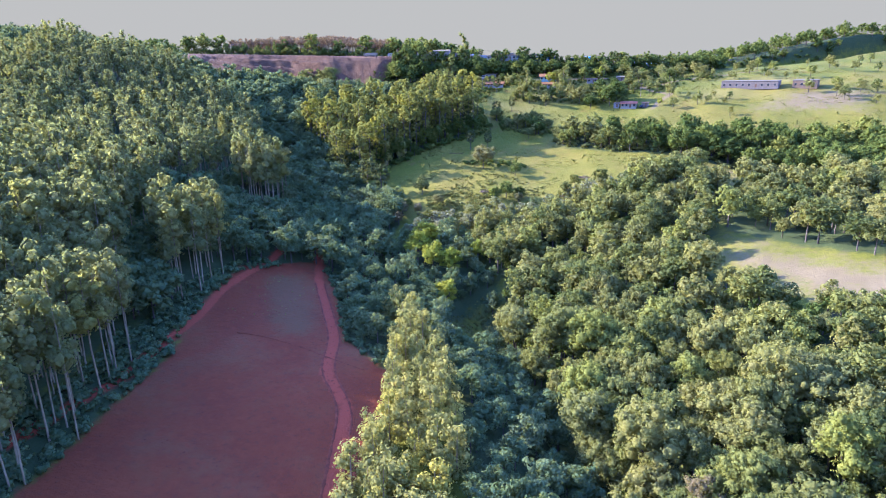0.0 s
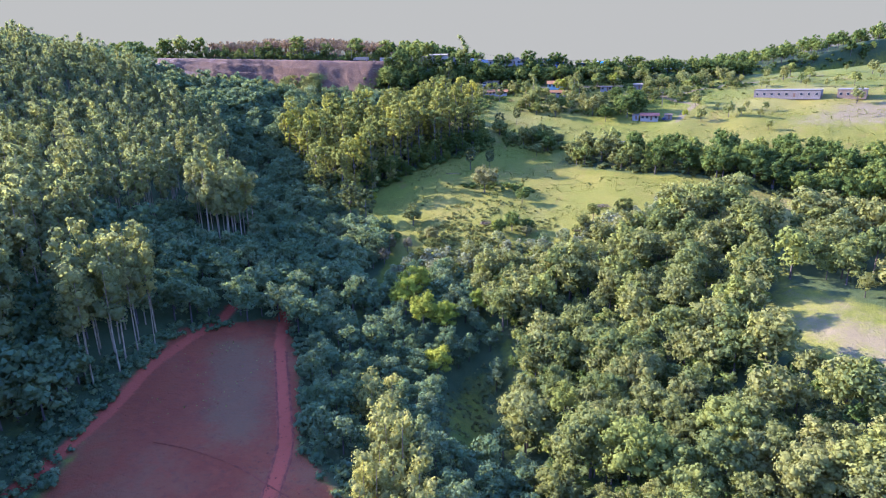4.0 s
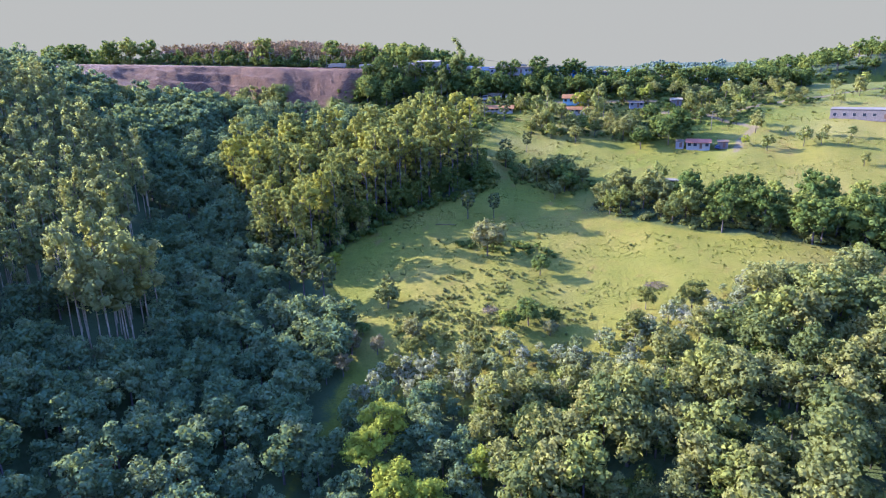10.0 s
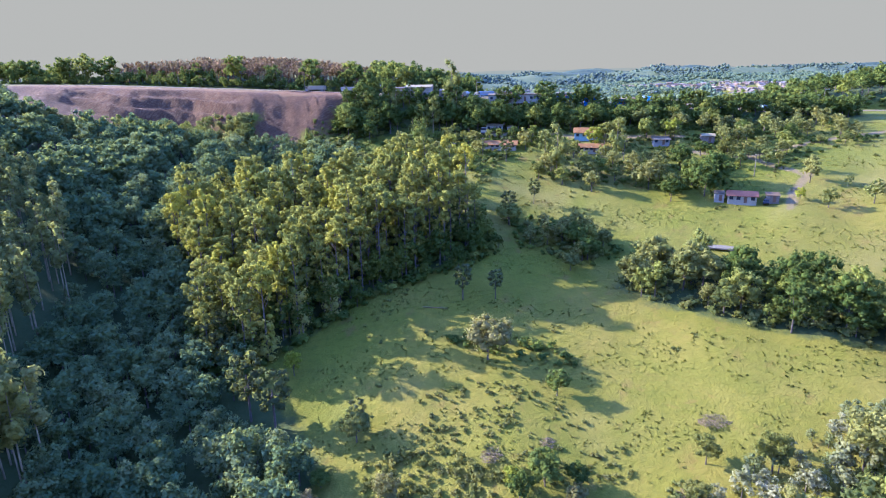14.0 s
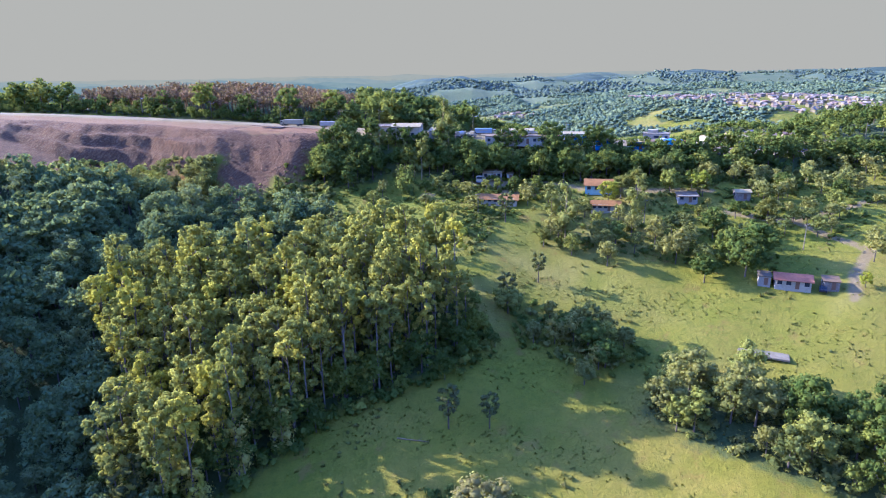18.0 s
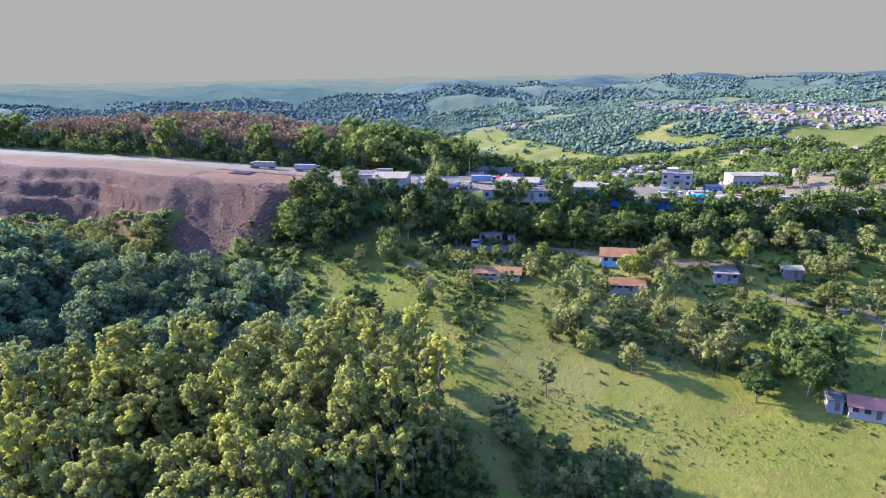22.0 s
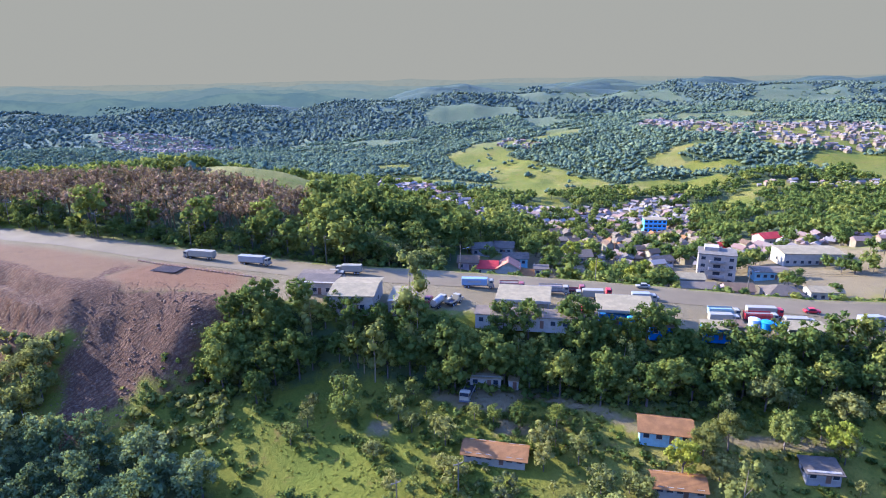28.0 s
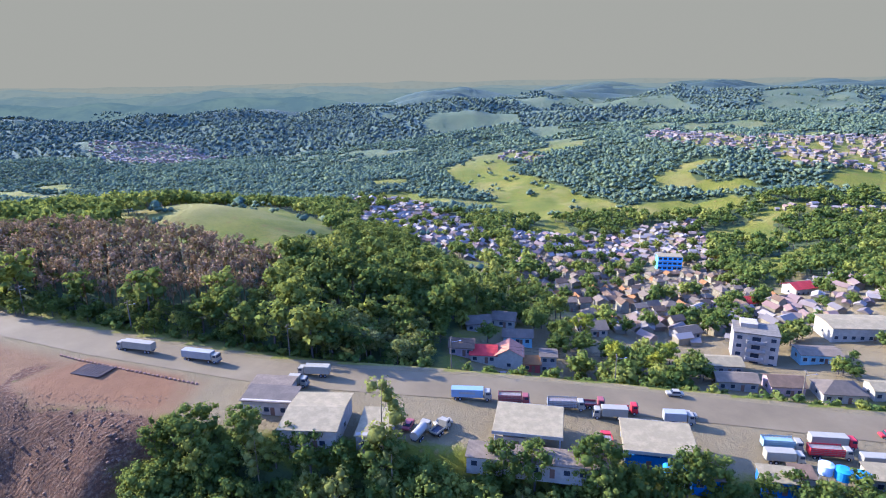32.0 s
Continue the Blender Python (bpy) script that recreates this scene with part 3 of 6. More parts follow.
def mesh_from(name, verts, tris, mats=(), slots=None, normals=None, attrs=()):
    """A mesh from arrays of corners and triangles."""
    me = bpy.data.meshes.new(name)
    verts, tris = np.asarray(verts, np.float32), np.asarray(tris, np.int32)
    k = tris.shape[1]
    me.vertices.add(len(verts)), me.loops.add(tris.size), me.polygons.add(len(tris))
    me.vertices.foreach_set("co", verts.ravel())
    me.loops.foreach_set("vertex_index", tris.ravel())
    me.polygons.foreach_set("loop_start", np.arange(0, tris.size, k, dtype=np.int32))
    me.polygons.foreach_set("loop_total", np.full(len(tris), k, np.int32))
    for m in mats:
        me.materials.append(m)
    if slots is not None:
        me.polygons.foreach_set("material_index", np.asarray(slots, np.int32))
    me.polygons.foreach_set("use_smooth", np.ones(len(tris), bool))
    me.update(calc_edges=True)
    if normals is not None:
        a = me.attributes.new("custom_normal", "FLOAT_VECTOR", "POINT")
        a.data.foreach_set("vector", np.asarray(normals, np.float32).ravel())
    for key, values in attrs:
        a = me.attributes.new(key, "FLOAT", "POINT")
        a.data.foreach_set("value", np.asarray(values, np.float32))
    return me


# ---- ground: one sheet to the horizon, finer where the camera passes ----
def spread(a, b, step, lo, hi, grow):
    v = list(np.arange(a, b + step, step))
    s = step
    while v[-1] < hi:
        s *= grow
        v.append(v[-1] + s)
    s = step
    while v[0] > lo:
        s *= grow
        v.insert(0, v[0] - s)
    return np.array(v)


gx, gy = spread(-230, 230, 2.0, -4300, 4300, 1.07), spread(40, 545, 2.0, -500, 4960, 1.022)
GX, GY = np.meshgrid(gx, gy)
GZ = height(GX, GY)
n0, n1 = GX.shape
idx = np.arange(n0 * n1).reshape(n0, n1)
quads = np.stack([idx[:-1, :-1], idx[:-1, 1:], idx[1:, 1:], idx[1:, :-1]], -1).reshape(-1, 4)
ground_me = mesh_from("ground", np.stack([GX, GY, GZ], -1).reshape(-1, 3), quads, [ground_mat])


def soft(d, w):
    return np.clip(0.5 + d / w * 0.5, 0, 1)


red = soft(inside(GX, GY, RED_FIELD) + 2.5, 3)
for line in RED_TRACKS:
    red = np.maximum(red, soft(1.8 - along(GX, GY, line), 1.5))
red = np.maximum(red, soft(inside(GX, GY, PLATEAU), 4) * .62)
verge_dirt = soft(np.minimum(-6 - (GY - road_y(GX)), np.minimum(GX + 250, -38 - GX)), 6) * (GY > 440)
red = np.maximum(red, verge_dirt * .40)
woods = np.zeros_like(GX)
for poly in (WEST_WOODS, GUM_GROVE, EAST_WOODS, EAST_BAND, HEDGE, BANK_TREES, NORTH_HILL, EAST_HILL, FIELD_EDGE, FIELD_SIDE, GULLY):
    woods = np.maximum(woods, soft(inside(GX, GY, poly), 5))
woods = woods * (1 - .62 * soft(inside(GX, GY, GLADE), 4))
plateau = soft(inside(GX, GY, PLATEAU), 4)
rock = soft(inside(GX, GY, QUARRY), 6) * (1 - .9 * plateau) * (1 - .58 * soft(inside(GX, GY, TONGUE), 8))
town = np.zeros_like(GX)
for poly in TOWN:
    town = np.maximum(town, soft(inside(GX, GY, poly), 18))
off = GY - road_y(GX)
town = np.maximum(town, soft(np.minimum(off + 25, np.minimum(GX + 46, 190 - GX)), 4) * (off < 9))
town = np.maximum(town, soft(np.minimum(off + 15, np.minimum(-40 - GX, GX + 240)), 6) * (off < 9))
for k, poly in enumerate(DRY_FIELDS):
    town = np.maximum(town, soft(inside(GX, GY, poly), 16) * (.40 if k == 0 else .74))
town = np.maximum(town, plateau * 1.5)
for poly in YARDS:
    town = np.maximum(town, soft(inside(GX, GY, poly), 3) * .85)
lean = np.hypot(*np.gradient(GZ)[:2]) / 2.0
town = np.maximum(town, rock * (GX < -88) * np.clip(1.0 - lean / .34, 0, 1) * .9)
trail = 1.5 - along(GX, GY, [(69, 382), (72.6, 370), (71.4, 359), (70, 348), (68, 338)]) + rolling(GX, GY, 9, 131)
town = np.maximum(town, soft(trail, 2.5) * .42)
for line in FARM_TRACKS:
    town = np.maximum(town, soft(1.6 - along(GX, GY, line), 1.6))
woods = np.maximum(woods, np.where(GY > 640, far_wooded(GX, GY) * .95, 0))
tone = np.stack([red, woods, rock, np.ones_like(red)], -1).reshape(-1, 4).astype(np.float32)
att = ground_me.attributes.new("cover", "FLOAT_COLOR", "POINT")
att.data.foreach_set("color", tone.ravel())
rut = np.max([soft(1.5 - along(GX, GY, line), 1.2) for line in RED_TRACKS], 0)
weeds = np.max([soft(inside(GX, GY, poly), 7) for poly in FIELD_WEEDS], 0)
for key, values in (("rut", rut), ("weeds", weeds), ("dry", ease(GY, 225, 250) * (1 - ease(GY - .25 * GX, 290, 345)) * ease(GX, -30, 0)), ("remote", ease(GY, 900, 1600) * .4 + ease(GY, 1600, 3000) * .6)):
    att = ground_me.attributes.new(key, "FLOAT", "POINT")
    att.data.foreach_set("value", values.ravel().astype(np.float32))
att = ground_me.attributes.new("bare", "FLOAT", "POINT")
att.data.foreach_set("value", town.ravel().astype(np.float32))
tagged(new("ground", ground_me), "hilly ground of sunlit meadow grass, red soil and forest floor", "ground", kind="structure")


def strip(name, x0, x1, near, far, lift, mat, step=4.0, across=5):
    """A band that follows the highway, from near to far metres off its centre line."""
    xs = np.arange(x0, x1 + step, step)
    d = np.linspace(near, far, across)
    X, D = np.meshgrid(xs, d)
    Y = road_y(X) + D
    Z = np.maximum(height(X, Y), road_z(X) - 0.25) + lift
    i = np.arange(X.size).reshape(X.shape)
    q = np.stack([i[:-1, :-1], i[:-1, 1:], i[1:, 1:], i[1:, :-1]], -1).reshape(-1, 4)
    return new(name, mesh_from(name, np.stack([X, Y, Z], -1).reshape(-1, 3), q, [mat]))


tagged(strip("road", -880, 880, -5.5, 6.5, 0.10, road_mat), "wide dusty grey-brown asphalt highway along the ridge", "road", kind="structure")

# ---- trees ----
ICO = {}


def ico(fine=1):
    if fine not in ICO:
        b = bmesh.new()
        bmesh.ops.create_icosphere(b, subdivisions=fine, radius=1)
        ICO[fine] = np.array([v.co[:] for v in b.verts]), np.array([[v.index for v in f.verts] for f in b.faces])
        b.free()
    return ICO[fine]


EIGHT = np.array([(1, 0, 0), (0, 1, 0), (-1, 0, 0), (0, -1, 0), (0, 0, 1.0), (0, 0, -1)]), np.array([(0, 1, 4), (1, 2, 4), (2, 3, 4), (3, 0, 4), (1, 0, 5), (2, 1, 5), (3, 2, 5), (0, 3, 5)])


def lobes_to_leaves(lobes, cards, size, rng, flat=0.75, ragged=0.35, light=False, solid=0.76):
    """Leaf clumps over the skin of a set of lobes (x, y, z, radius), with a dark core in each. light: fewer corners."""
    V, T, N = [], [], []
    base = 0
    iv, it = EIGHT if light else ico(1)
    area = sum(l[3] ** 2 for l in lobes)
    for lx, ly, lz, r in lobes:
        c = np.array([lx, ly, lz])
        core = iv * (r * solid) * np.array([1, 1, flat]) * (1 + rng.uniform(-.16, .2, (len(iv), 1)))
        V.append(core + c), T.append(it + base), N.append(iv * .9 + np.array([0, 0, .15]))
        base += len(iv)
        n = max(3 if cards else 0, int(cards * r * r / area))
        d = rng.normal(size=(n, 3))
        d[:, 2] += 0.45
        d /= np.linalg.norm(d, axis=1)[:, None]
        p = c + d * np.array([1, 1, flat]) * r * rng.uniform(1 - ragged * .7, 1.13, (n, 1))
        u = np.cross(d, rng.normal(size=(n, 3)))
        u /= np.linalg.norm(u, axis=1)[:, None]
        w = np.cross(d, u)
        tilt = rng.uniform(-.7, .7, (n, 1))
        w = w * np.cos(tilt) + d * np.sin(tilt)
        s = size * rng.uniform(0.6, 1.3, (n, 1))
        if light:
            corner = np.stack([p + u * s * 1.1, p - u * s * .6 + w * s, p - u * s * .5 - w * s * .95], 1)
            T.append(base + np.arange(n)[:, None] * 3 + [0, 1, 2])
        else:
            corner = np.stack([p + u * s, p + w * s * .75, p - u * s * .9, p - w * s * .8], 1)
            i = base + np.arange(n)[:, None] * 4
            T.append(np.concatenate([i + [0, 1, 2], i + [0, 2, 3]]))
        V.append(corner.reshape(-1, 3))
        N.append(np.repeat(d * 0.9 + np.array([0, 0, .18]) + rng.normal(size=(n, 3)) * .24, corner.shape[1], 0))
        base += n * corner.shape[1]
    N = np.concatenate(N)
    return np.concatenate(V), np.concatenate(T), N / np.linalg.norm(N, axis=1)[:, None]


def pipe(points, radii, sides=6):
    """A tapered tube through points."""
    V, T = [], []
    for k, (p, r) in enumerate(zip(points, radii)):
        a = np.arange(sides) * 6.2832 / sides
        V.append(np.stack([p[0] + r * np.cos(a), p[1] + r * np.sin(a), np.full(sides, p[2])], 1))
        if k:
            b = (k - 1) * sides
            for s in range(sides):
                q = (s + 1) % sides
                T += [[b + s, b + q, b + sides + q], [b + s, b + sides + q, b + sides + s]]
    return np.concatenate(V), np.array(T)


def merge(parts):
    V, T, base = [], [], 0
    for v, t in parts:
        V.append(v), T.append(t + base)
        base += len(v)
    return np.concatenate(V), np.concatenate(T)


def limbs(lobes, foot, r, rng, straight=0.0):
    """Trunk from the ground to the crown, with a limb towards each larger lobe."""
    top = np.mean([l[:3] for l in lobes], 0)
    top[:2] *= 1 - straight
    fork = top * foot
    parts = [pipe([(0, 0, -1.0), (fork[0] * .4, fork[1] * .4, fork[2] * .5), tuple(fork), tuple(top)], [r * 1.25, r, r * .8, r * .35])]
    for l in sorted(lobes, key=lambda l: -l[3])[:5]:
        e = np.array(l[:3])
        mid = fork * .45 + e * .55 + np.array([0, 0, -.15 * l[3]])
        parts.append(pipe([tuple(fork * .97), tuple(mid), tuple(e)], [r * .5, r * .35, r * .15], 5))
    return merge(parts)


def lumps(lobes, rng, count, share=.5):
    """Smaller domes over each lobe, so that a crown breaks up into sprays."""
    out = [(x, y, z, r * .84) for x, y, z, r in lobes]
    for x, y, z, r in lobes:
        for _ in range(count):
            d = rng.normal(size=3)
            d[2] = abs(d[2]) * .9 - .15
            d *= r * rng.uniform(.62, .88) / np.linalg.norm(d)
            out.append((x + d[0], y + d[1], z + d[2] * .9, r * share * rng.uniform(.7, 1.15)))
    return out


def broadleaf(rng, tall=11.0, wide=4.2, cards=2300, size=0.225, n=13, light=False, lump=3, solid=.56):
    """A rounded crown of many domed clumps, almost down to the ground."""
    lobes, low = [], tall * rng.uniform(.10, .22)
    mid, rise = (tall + low) / 2, (tall - low) / 2
    for k in range(n):
        f = 1 - 1.72 * (k + .5) / n
        a = k * 2.4 + rng.uniform(-.5, .5)
        q = math.sqrt(max(0, 1 - f * f)) * wide * rng.uniform(.6, .82)
        r = wide * rng.uniform(.32, .54)
        lobes.append((q * math.cos(a), q * math.sin(a), mid + f * (rise - r * .6) + rng.uniform(-.4, .5), r))
    lobes.append((0, 0, mid, wide * .62))
    if light:
        return lobes_to_leaves(lumps(lobes, rng, lump) if lump else lobes, cards, size, rng, .85, light=True, solid=solid), pipe([(0, 0, -1), (0, 0, mid)], [.3, .15], 3)
    return lobes_to_leaves(lumps(lobes, rng, lump), cards, size, rng, .9, .5, solid=solid), limbs(lobes[:-1], 0.5, 0.22, rng)


def gum_tree(rng, tall=26.0, wide=3.4, cards=620, size=0.38, crown=0.46, light=False, n=10):
    lobes = []
    for k in range(n):
        f = k / (n - 1)
        z = tall * (1 - crown + crown * f * .93)
        w = wide * (0.55 + 0.75 * math.sin(min(1, f * 1.15 + .12) * 2.6)) * .62
        a = rng.uniform(0, 6.283)
        lobes.append((w * .75 * math.cos(a), w * .75 * math.sin(a), z, wide * rng.uniform(.42, .68) * (1.05 - .35 * f)))
    leaves = lobes_to_leaves(lobes, cards, size, rng, 1.1, 0.5, light, .62 if n < 12 else .48)
    if light:
        return leaves, pipe([(0, 0, -1), (0, 0, tall * .9)], [.26, .06], 4)
    bend = rng.uniform(-.35, .35, 2)
    parts = [pipe([(0, 0, -1), (bend[0], bend[1], tall * .35), (bend[0] * .6, bend[1] * .6, tall * .7), (0, 0, tall * .95)], [.19, .15, .10, .03])]
    for l in lobes[2:8:2]:
        parts.append(pipe([(bend[0] * .6, bend[1] * .6, l[2] - 2.2), l[:3]], [.09, .04], 4))
    return leaves, merge(parts)


def dome_gum(rng, tall=24.0, wide=3.1, cards=1150, size=0.32):
    """A tall gum with a domed head of leaf clumps and loose sprays down its stem."""
    lobes = []
    for k in range(13):
        f = 1 - 1.4 * (k + .5) / 13
        a, q = k * 2.4 + rng.uniform(-.5, .5), math.sqrt(max(0, 1 - f * f)) * wide * rng.uniform(.5, .95)
        lobes.append((q * math.cos(a), q * math.sin(a), tall - 4.6 + f * 4.2 + rng.uniform(-.7, .7), wide * rng.uniform(.26, .46)))
    for k in range(11):
        a, q = rng.uniform(0, 6.283), wide * rng.uniform(.3, .75)
        lobes.append((q * math.cos(a), q * math.sin(a), tall * rng.uniform(.18, .72), wide * rng.uniform(.22, .38)))
    parts = [pipe([(0, 0, -1), (.2, .1, tall * .4), (0, 0, tall * .88)], [.24, .18, .06])]
    for l in lobes[1::3]:
        parts.append(pipe([(.1, .05, max(2, l[2] - 3.0)), l[:3]], [.10, .04], 4))
    return lobes_to_leaves(lumps(lobes, rng, 1, .6), cards, size, rng, .95, .5, solid=.6), merge(parts)


def araucaria(rng, tall=13.0, wide=3.6):
    lobes = []
    for k in range(20):
        f = k / 19
        a = k * 2.4
        r = wide * (0.95 - .55 * abs(f - .55) * 1.4)
        lobes.append((r * .8 * math.cos(a), r * .8 * math.sin(a), tall * (.42 + .55 * f), wide * .26))
    return lobes_to_leaves(lobes, 460, .42, rng, .8, .3, True, .8), limbs(lobes, .9, .2, rng, .8)


def bare_tree(rng, tall=12.0, wide=3.4):
    parts, tips = [], []
    parts.append(pipe([(0, 0, -1), (0, 0, tall * .35), (.2, .1, tall * .6)], [.22, .16, .08], 5))
    for k in range(9):
        a, f = rng.uniform(0, 6.283), rng.uniform(.3, .6)
        e = np.array([math.cos(a) * wide * rng.uniform(.4, .95), math.sin(a) * wide * rng.uniform(.4, .95), tall * rng.uniform(.65, 1)])
        parts.append(pipe([(0, 0, tall * f), tuple(e * .6 + np.array([0, 0, tall * .2])), tuple(e)], [.09, .06, .03], 3))
        tips.append((*(e * .9), wide * .30))
    V, T, N = lobes_to_leaves(tips, 170, .36, rng, 1.0, .9, True, .2)
    return (V, T, N), merge(parts)


def shrub(rng, wide=1.4, cards=36, size=0.34):
    lobes = [(rng.uniform(-.6, .6) * wide, rng.uniform(-.6, .6) * wide, wide * rng.uniform(.3, .7), wide * rng.uniform(.4, .65)) for _ in range(3)]
    return lobes_to_leaves(lobes, cards, size, rng, .85, .3, True), pipe([(0, 0, -.4), (0, 0, wide * .5)], [.08, .04], 3)


def kinds_of(make, count, seed, **sets):
    return [make(np.random.RandomState(seed + k), **sets) for k in range(count)]


def scatter(poly, spacing, seed, keep=None, wild=False):
    """Places in an outline, a jittered lattice."""
    rng = np.random.RandomState(seed)
    xs, ys = [p[0] for p in poly], [p[1] for p in poly]
    X, Y = np.meshgrid(np.arange(min(xs), max(xs), float(spacing)), np.arange(min(ys), max(ys), spacing * .87))
    X[1::2] += spacing / 2
    X, Y = (X + rng.uniform(-.38, .38, X.shape) * spacing).ravel(), (Y + rng.uniform(-.38, .38, Y.shape) * spacing).ravel()
    if wild:
        X, Y = rng.uniform(min(xs), max(xs), X.size), rng.uniform(min(ys), max(ys), X.size)
    ok = inside(X, Y, poly) > 0
    if keep is not None:
        ok &= keep(X, Y)
    return np.stack([X[ok], Y[ok]], 1)


def tree_meshes(name, protos, leaf, bark):
    out = []
    for (V, T, N), (bv, bt) in protos:
        out.append((mesh_from(name + " crown", V, T, [leaf], normals=N), mesh_from(name + " trunk", bv, bt, [bark])))
    return out


def plant(name, meshes, places, label, group, seed, small=0.75, large=1.25, category="tree"):
    """Trees that stand singly: a trunk with its crown."""
    rng = np.random.RandomState(seed)
    for x, y in places:
        crown_me, trunk_me = meshes[rng.randint(len(meshes))]
        s = rng.uniform(small, large)
        t = tagged(new(name, trunk_me), label, category, group)
        t.matrix_world = Matrix.LocRotScale((x, y, float(height(x, y))), Euler((0, 0, rng.uniform(0, 6.283))), (s * rng.uniform(.9, 1.1), s * rng.uniform(.9, 1.1), s * rng.uniform(.9, 1.12)))
        c = new("crown", crown_me)
        c.parent = t


def grow(name, protos, places, leaf, bark, label, seed, small=0.75, large=1.25, category="woods", sink=0.0):
    """A wood of very many trees in one mesh."""
    rng = np.random.RandomState(seed)
    places = np.asarray(places)
    which = rng.randint(0, len(protos), len(places))
    Z = height(places[:, 0], places[:, 1])
    VV, TT, NN, SS, AA, base = [], [], [], [], [], 0
    for k, ((V, T, N), (bv, bt, *bn)) in enumerate(protos):
        P = np.column_stack([places[which == k], Z[which == k] - sink])
        if not len(P):
            continue
        n = len(P)
        a, s, tint = rng.uniform(0, 6.283, n), rng.uniform(small, large, n), rng.uniform(0, 1, n)
        V0, T0 = np.concatenate([V, bv]), np.concatenate([T, bt + len(V)])
        N0 = np.concatenate([N, bn[0] if bn else np.concatenate([(bv - bv.mean(0))[:, :2], np.zeros((len(bv), 1))], 1)])
        N0 = N0 / np.maximum(np.linalg.norm(N0, axis=1)[:, None], 1e-6)
        ca, sa = np.cos(a)[:, None], np.sin(a)[:, None]
        for src, dst, scale, move in ((V0, VV, s[:, None], P), (N0, NN, 1, np.zeros((n, 3)))):
            w = np.empty((n, len(V0), 3), np.float32)
            w[..., 0] = (src[:, 0] * ca - src[:, 1] * sa) * scale + move[:, :1]
            w[..., 1] = (src[:, 0] * sa + src[:, 1] * ca) * scale + move[:, 1:2]
            w[..., 2] = src[:, 2] * scale + move[:, 2:]
            dst.append(w.reshape(-1, 3))
        TT.append((T0[None] + (np.arange(n) * len(V0))[:, None, None] + base).reshape(-1, 3))
        SS.append(np.tile(np.concatenate([np.zeros(len(T)), np.ones(len(bt))]), n))
        AA.append(np.repeat(tint, len(V0)))
        base += n * len(V0)
    me = mesh_from(name, np.concatenate(VV), np.concatenate(TT), [leaf, bark], np.concatenate(SS), np.concatenate(NN), [("tint", np.concatenate(AA))])
    return tagged(new(name, me), label, category, kind="stuff")


hero_broad = kinds_of(broadleaf, 6, 100)
wide_broad = kinds_of(broadleaf, 4, 140, tall=12.5, wide=5.3, cards=3200, size=.235, n=20)
wood_broad = kinds_of(broadleaf, 6, 180, cards=270, size=.56, n=10, light=True, lump=1, solid=.6)
fine_broad = kinds_of(broadleaf, 8, 200, cards=900, size=.36, n=12, light=True, lump=2, solid=.5)
hero_gum = kinds_of(gum_tree, 6, 220)
grove_gum = kinds_of(dome_gum, 7, 240)
wood_gum = kinds_of(gum_tree, 5, 260, cards=330, size=.46, wide=2.9, light=True)
bush = kinds_of(shrub, 5, 300)
far_broad = kinds_of(broadleaf, 4, 320, tall=10, wide=5, cards=70, size=1.0, n=6, light=True, lump=0, solid=.74)
town_broad = kinds_of(broadleaf, 5, 325, tall=9, wide=4.2, cards=190, size=.6, n=8, light=True, lump=0, solid=.74)

mid_broad = kinds_of(broadleaf, 6, 120, cards=950, size=.29, n=13, lump=2) + kinds_of(broadleaf, 3, 130, tall=12.5, wide=5.2, cards=1200, size=.31, n=18, lump=2)
round_broad = kinds_of(broadleaf, 4, 150, tall=10.0, wide=5.0, cards=1700, size=.27, n=22, lump=2)
m_deep, m_mid = tree_meshes("deep broadleaf", mid_broad, leaf_deep, bark_dark), tree_meshes("belt broadleaf", mid_broad, leaf_broad, bark_dark)
m_broad, m_gum, m_grove = tree_meshes("broadleaf", hero_broad + wide_broad, leaf_broad, bark_dark), tree_meshes("gum", hero_gum, leaf_slim, bark_pale), tree_meshes("grove gum", grove_gum, leaf_gum, bark_grove)


def any_gum(X, Y):
    return np.max([inside(X, Y, p) for p in GUM_PLANTATION], 0)


OPEN_SPOTS = [(-4, 192, 5.5), (-15, 222, 6), (-9, 214, 5), (-2, 211, 5), (-12, 229, 5), (-24, 265, 5), (34, 130, 5), (58, 118, 5), (72, 130, 5), (46, 172, 5), (30, 196, 5), (64, 196, 5), (84, 228, 5),
              (52, 92, 5), (20, 142, 5), (-43, 290, 7), (-36, 286, 7), (-35.5, 302.5, 7), (-62, 314, 5), (-57, 309, 5)]


def clear(X, Y):
    """True away from the trees that are set singly."""
    return np.min([np.hypot(X - a, Y - b) - r for a, b, r in OPEN_SPOTS], 0) > 0


def seen(X, Y):
    """True unless far outside the flight's view."""
    return X > -.76 * Y - 60


def halves(places, count):
    """The places nearest to the flight line first, then the rest."""
    d = np.argsort(np.hypot(places[:, 0] - 20, (places[:, 1] - 70) * .5) if places[0, 1] < 300 else np.abs(places[:, 0] - 12))
    return places[d[:count]], places[d[count:]]


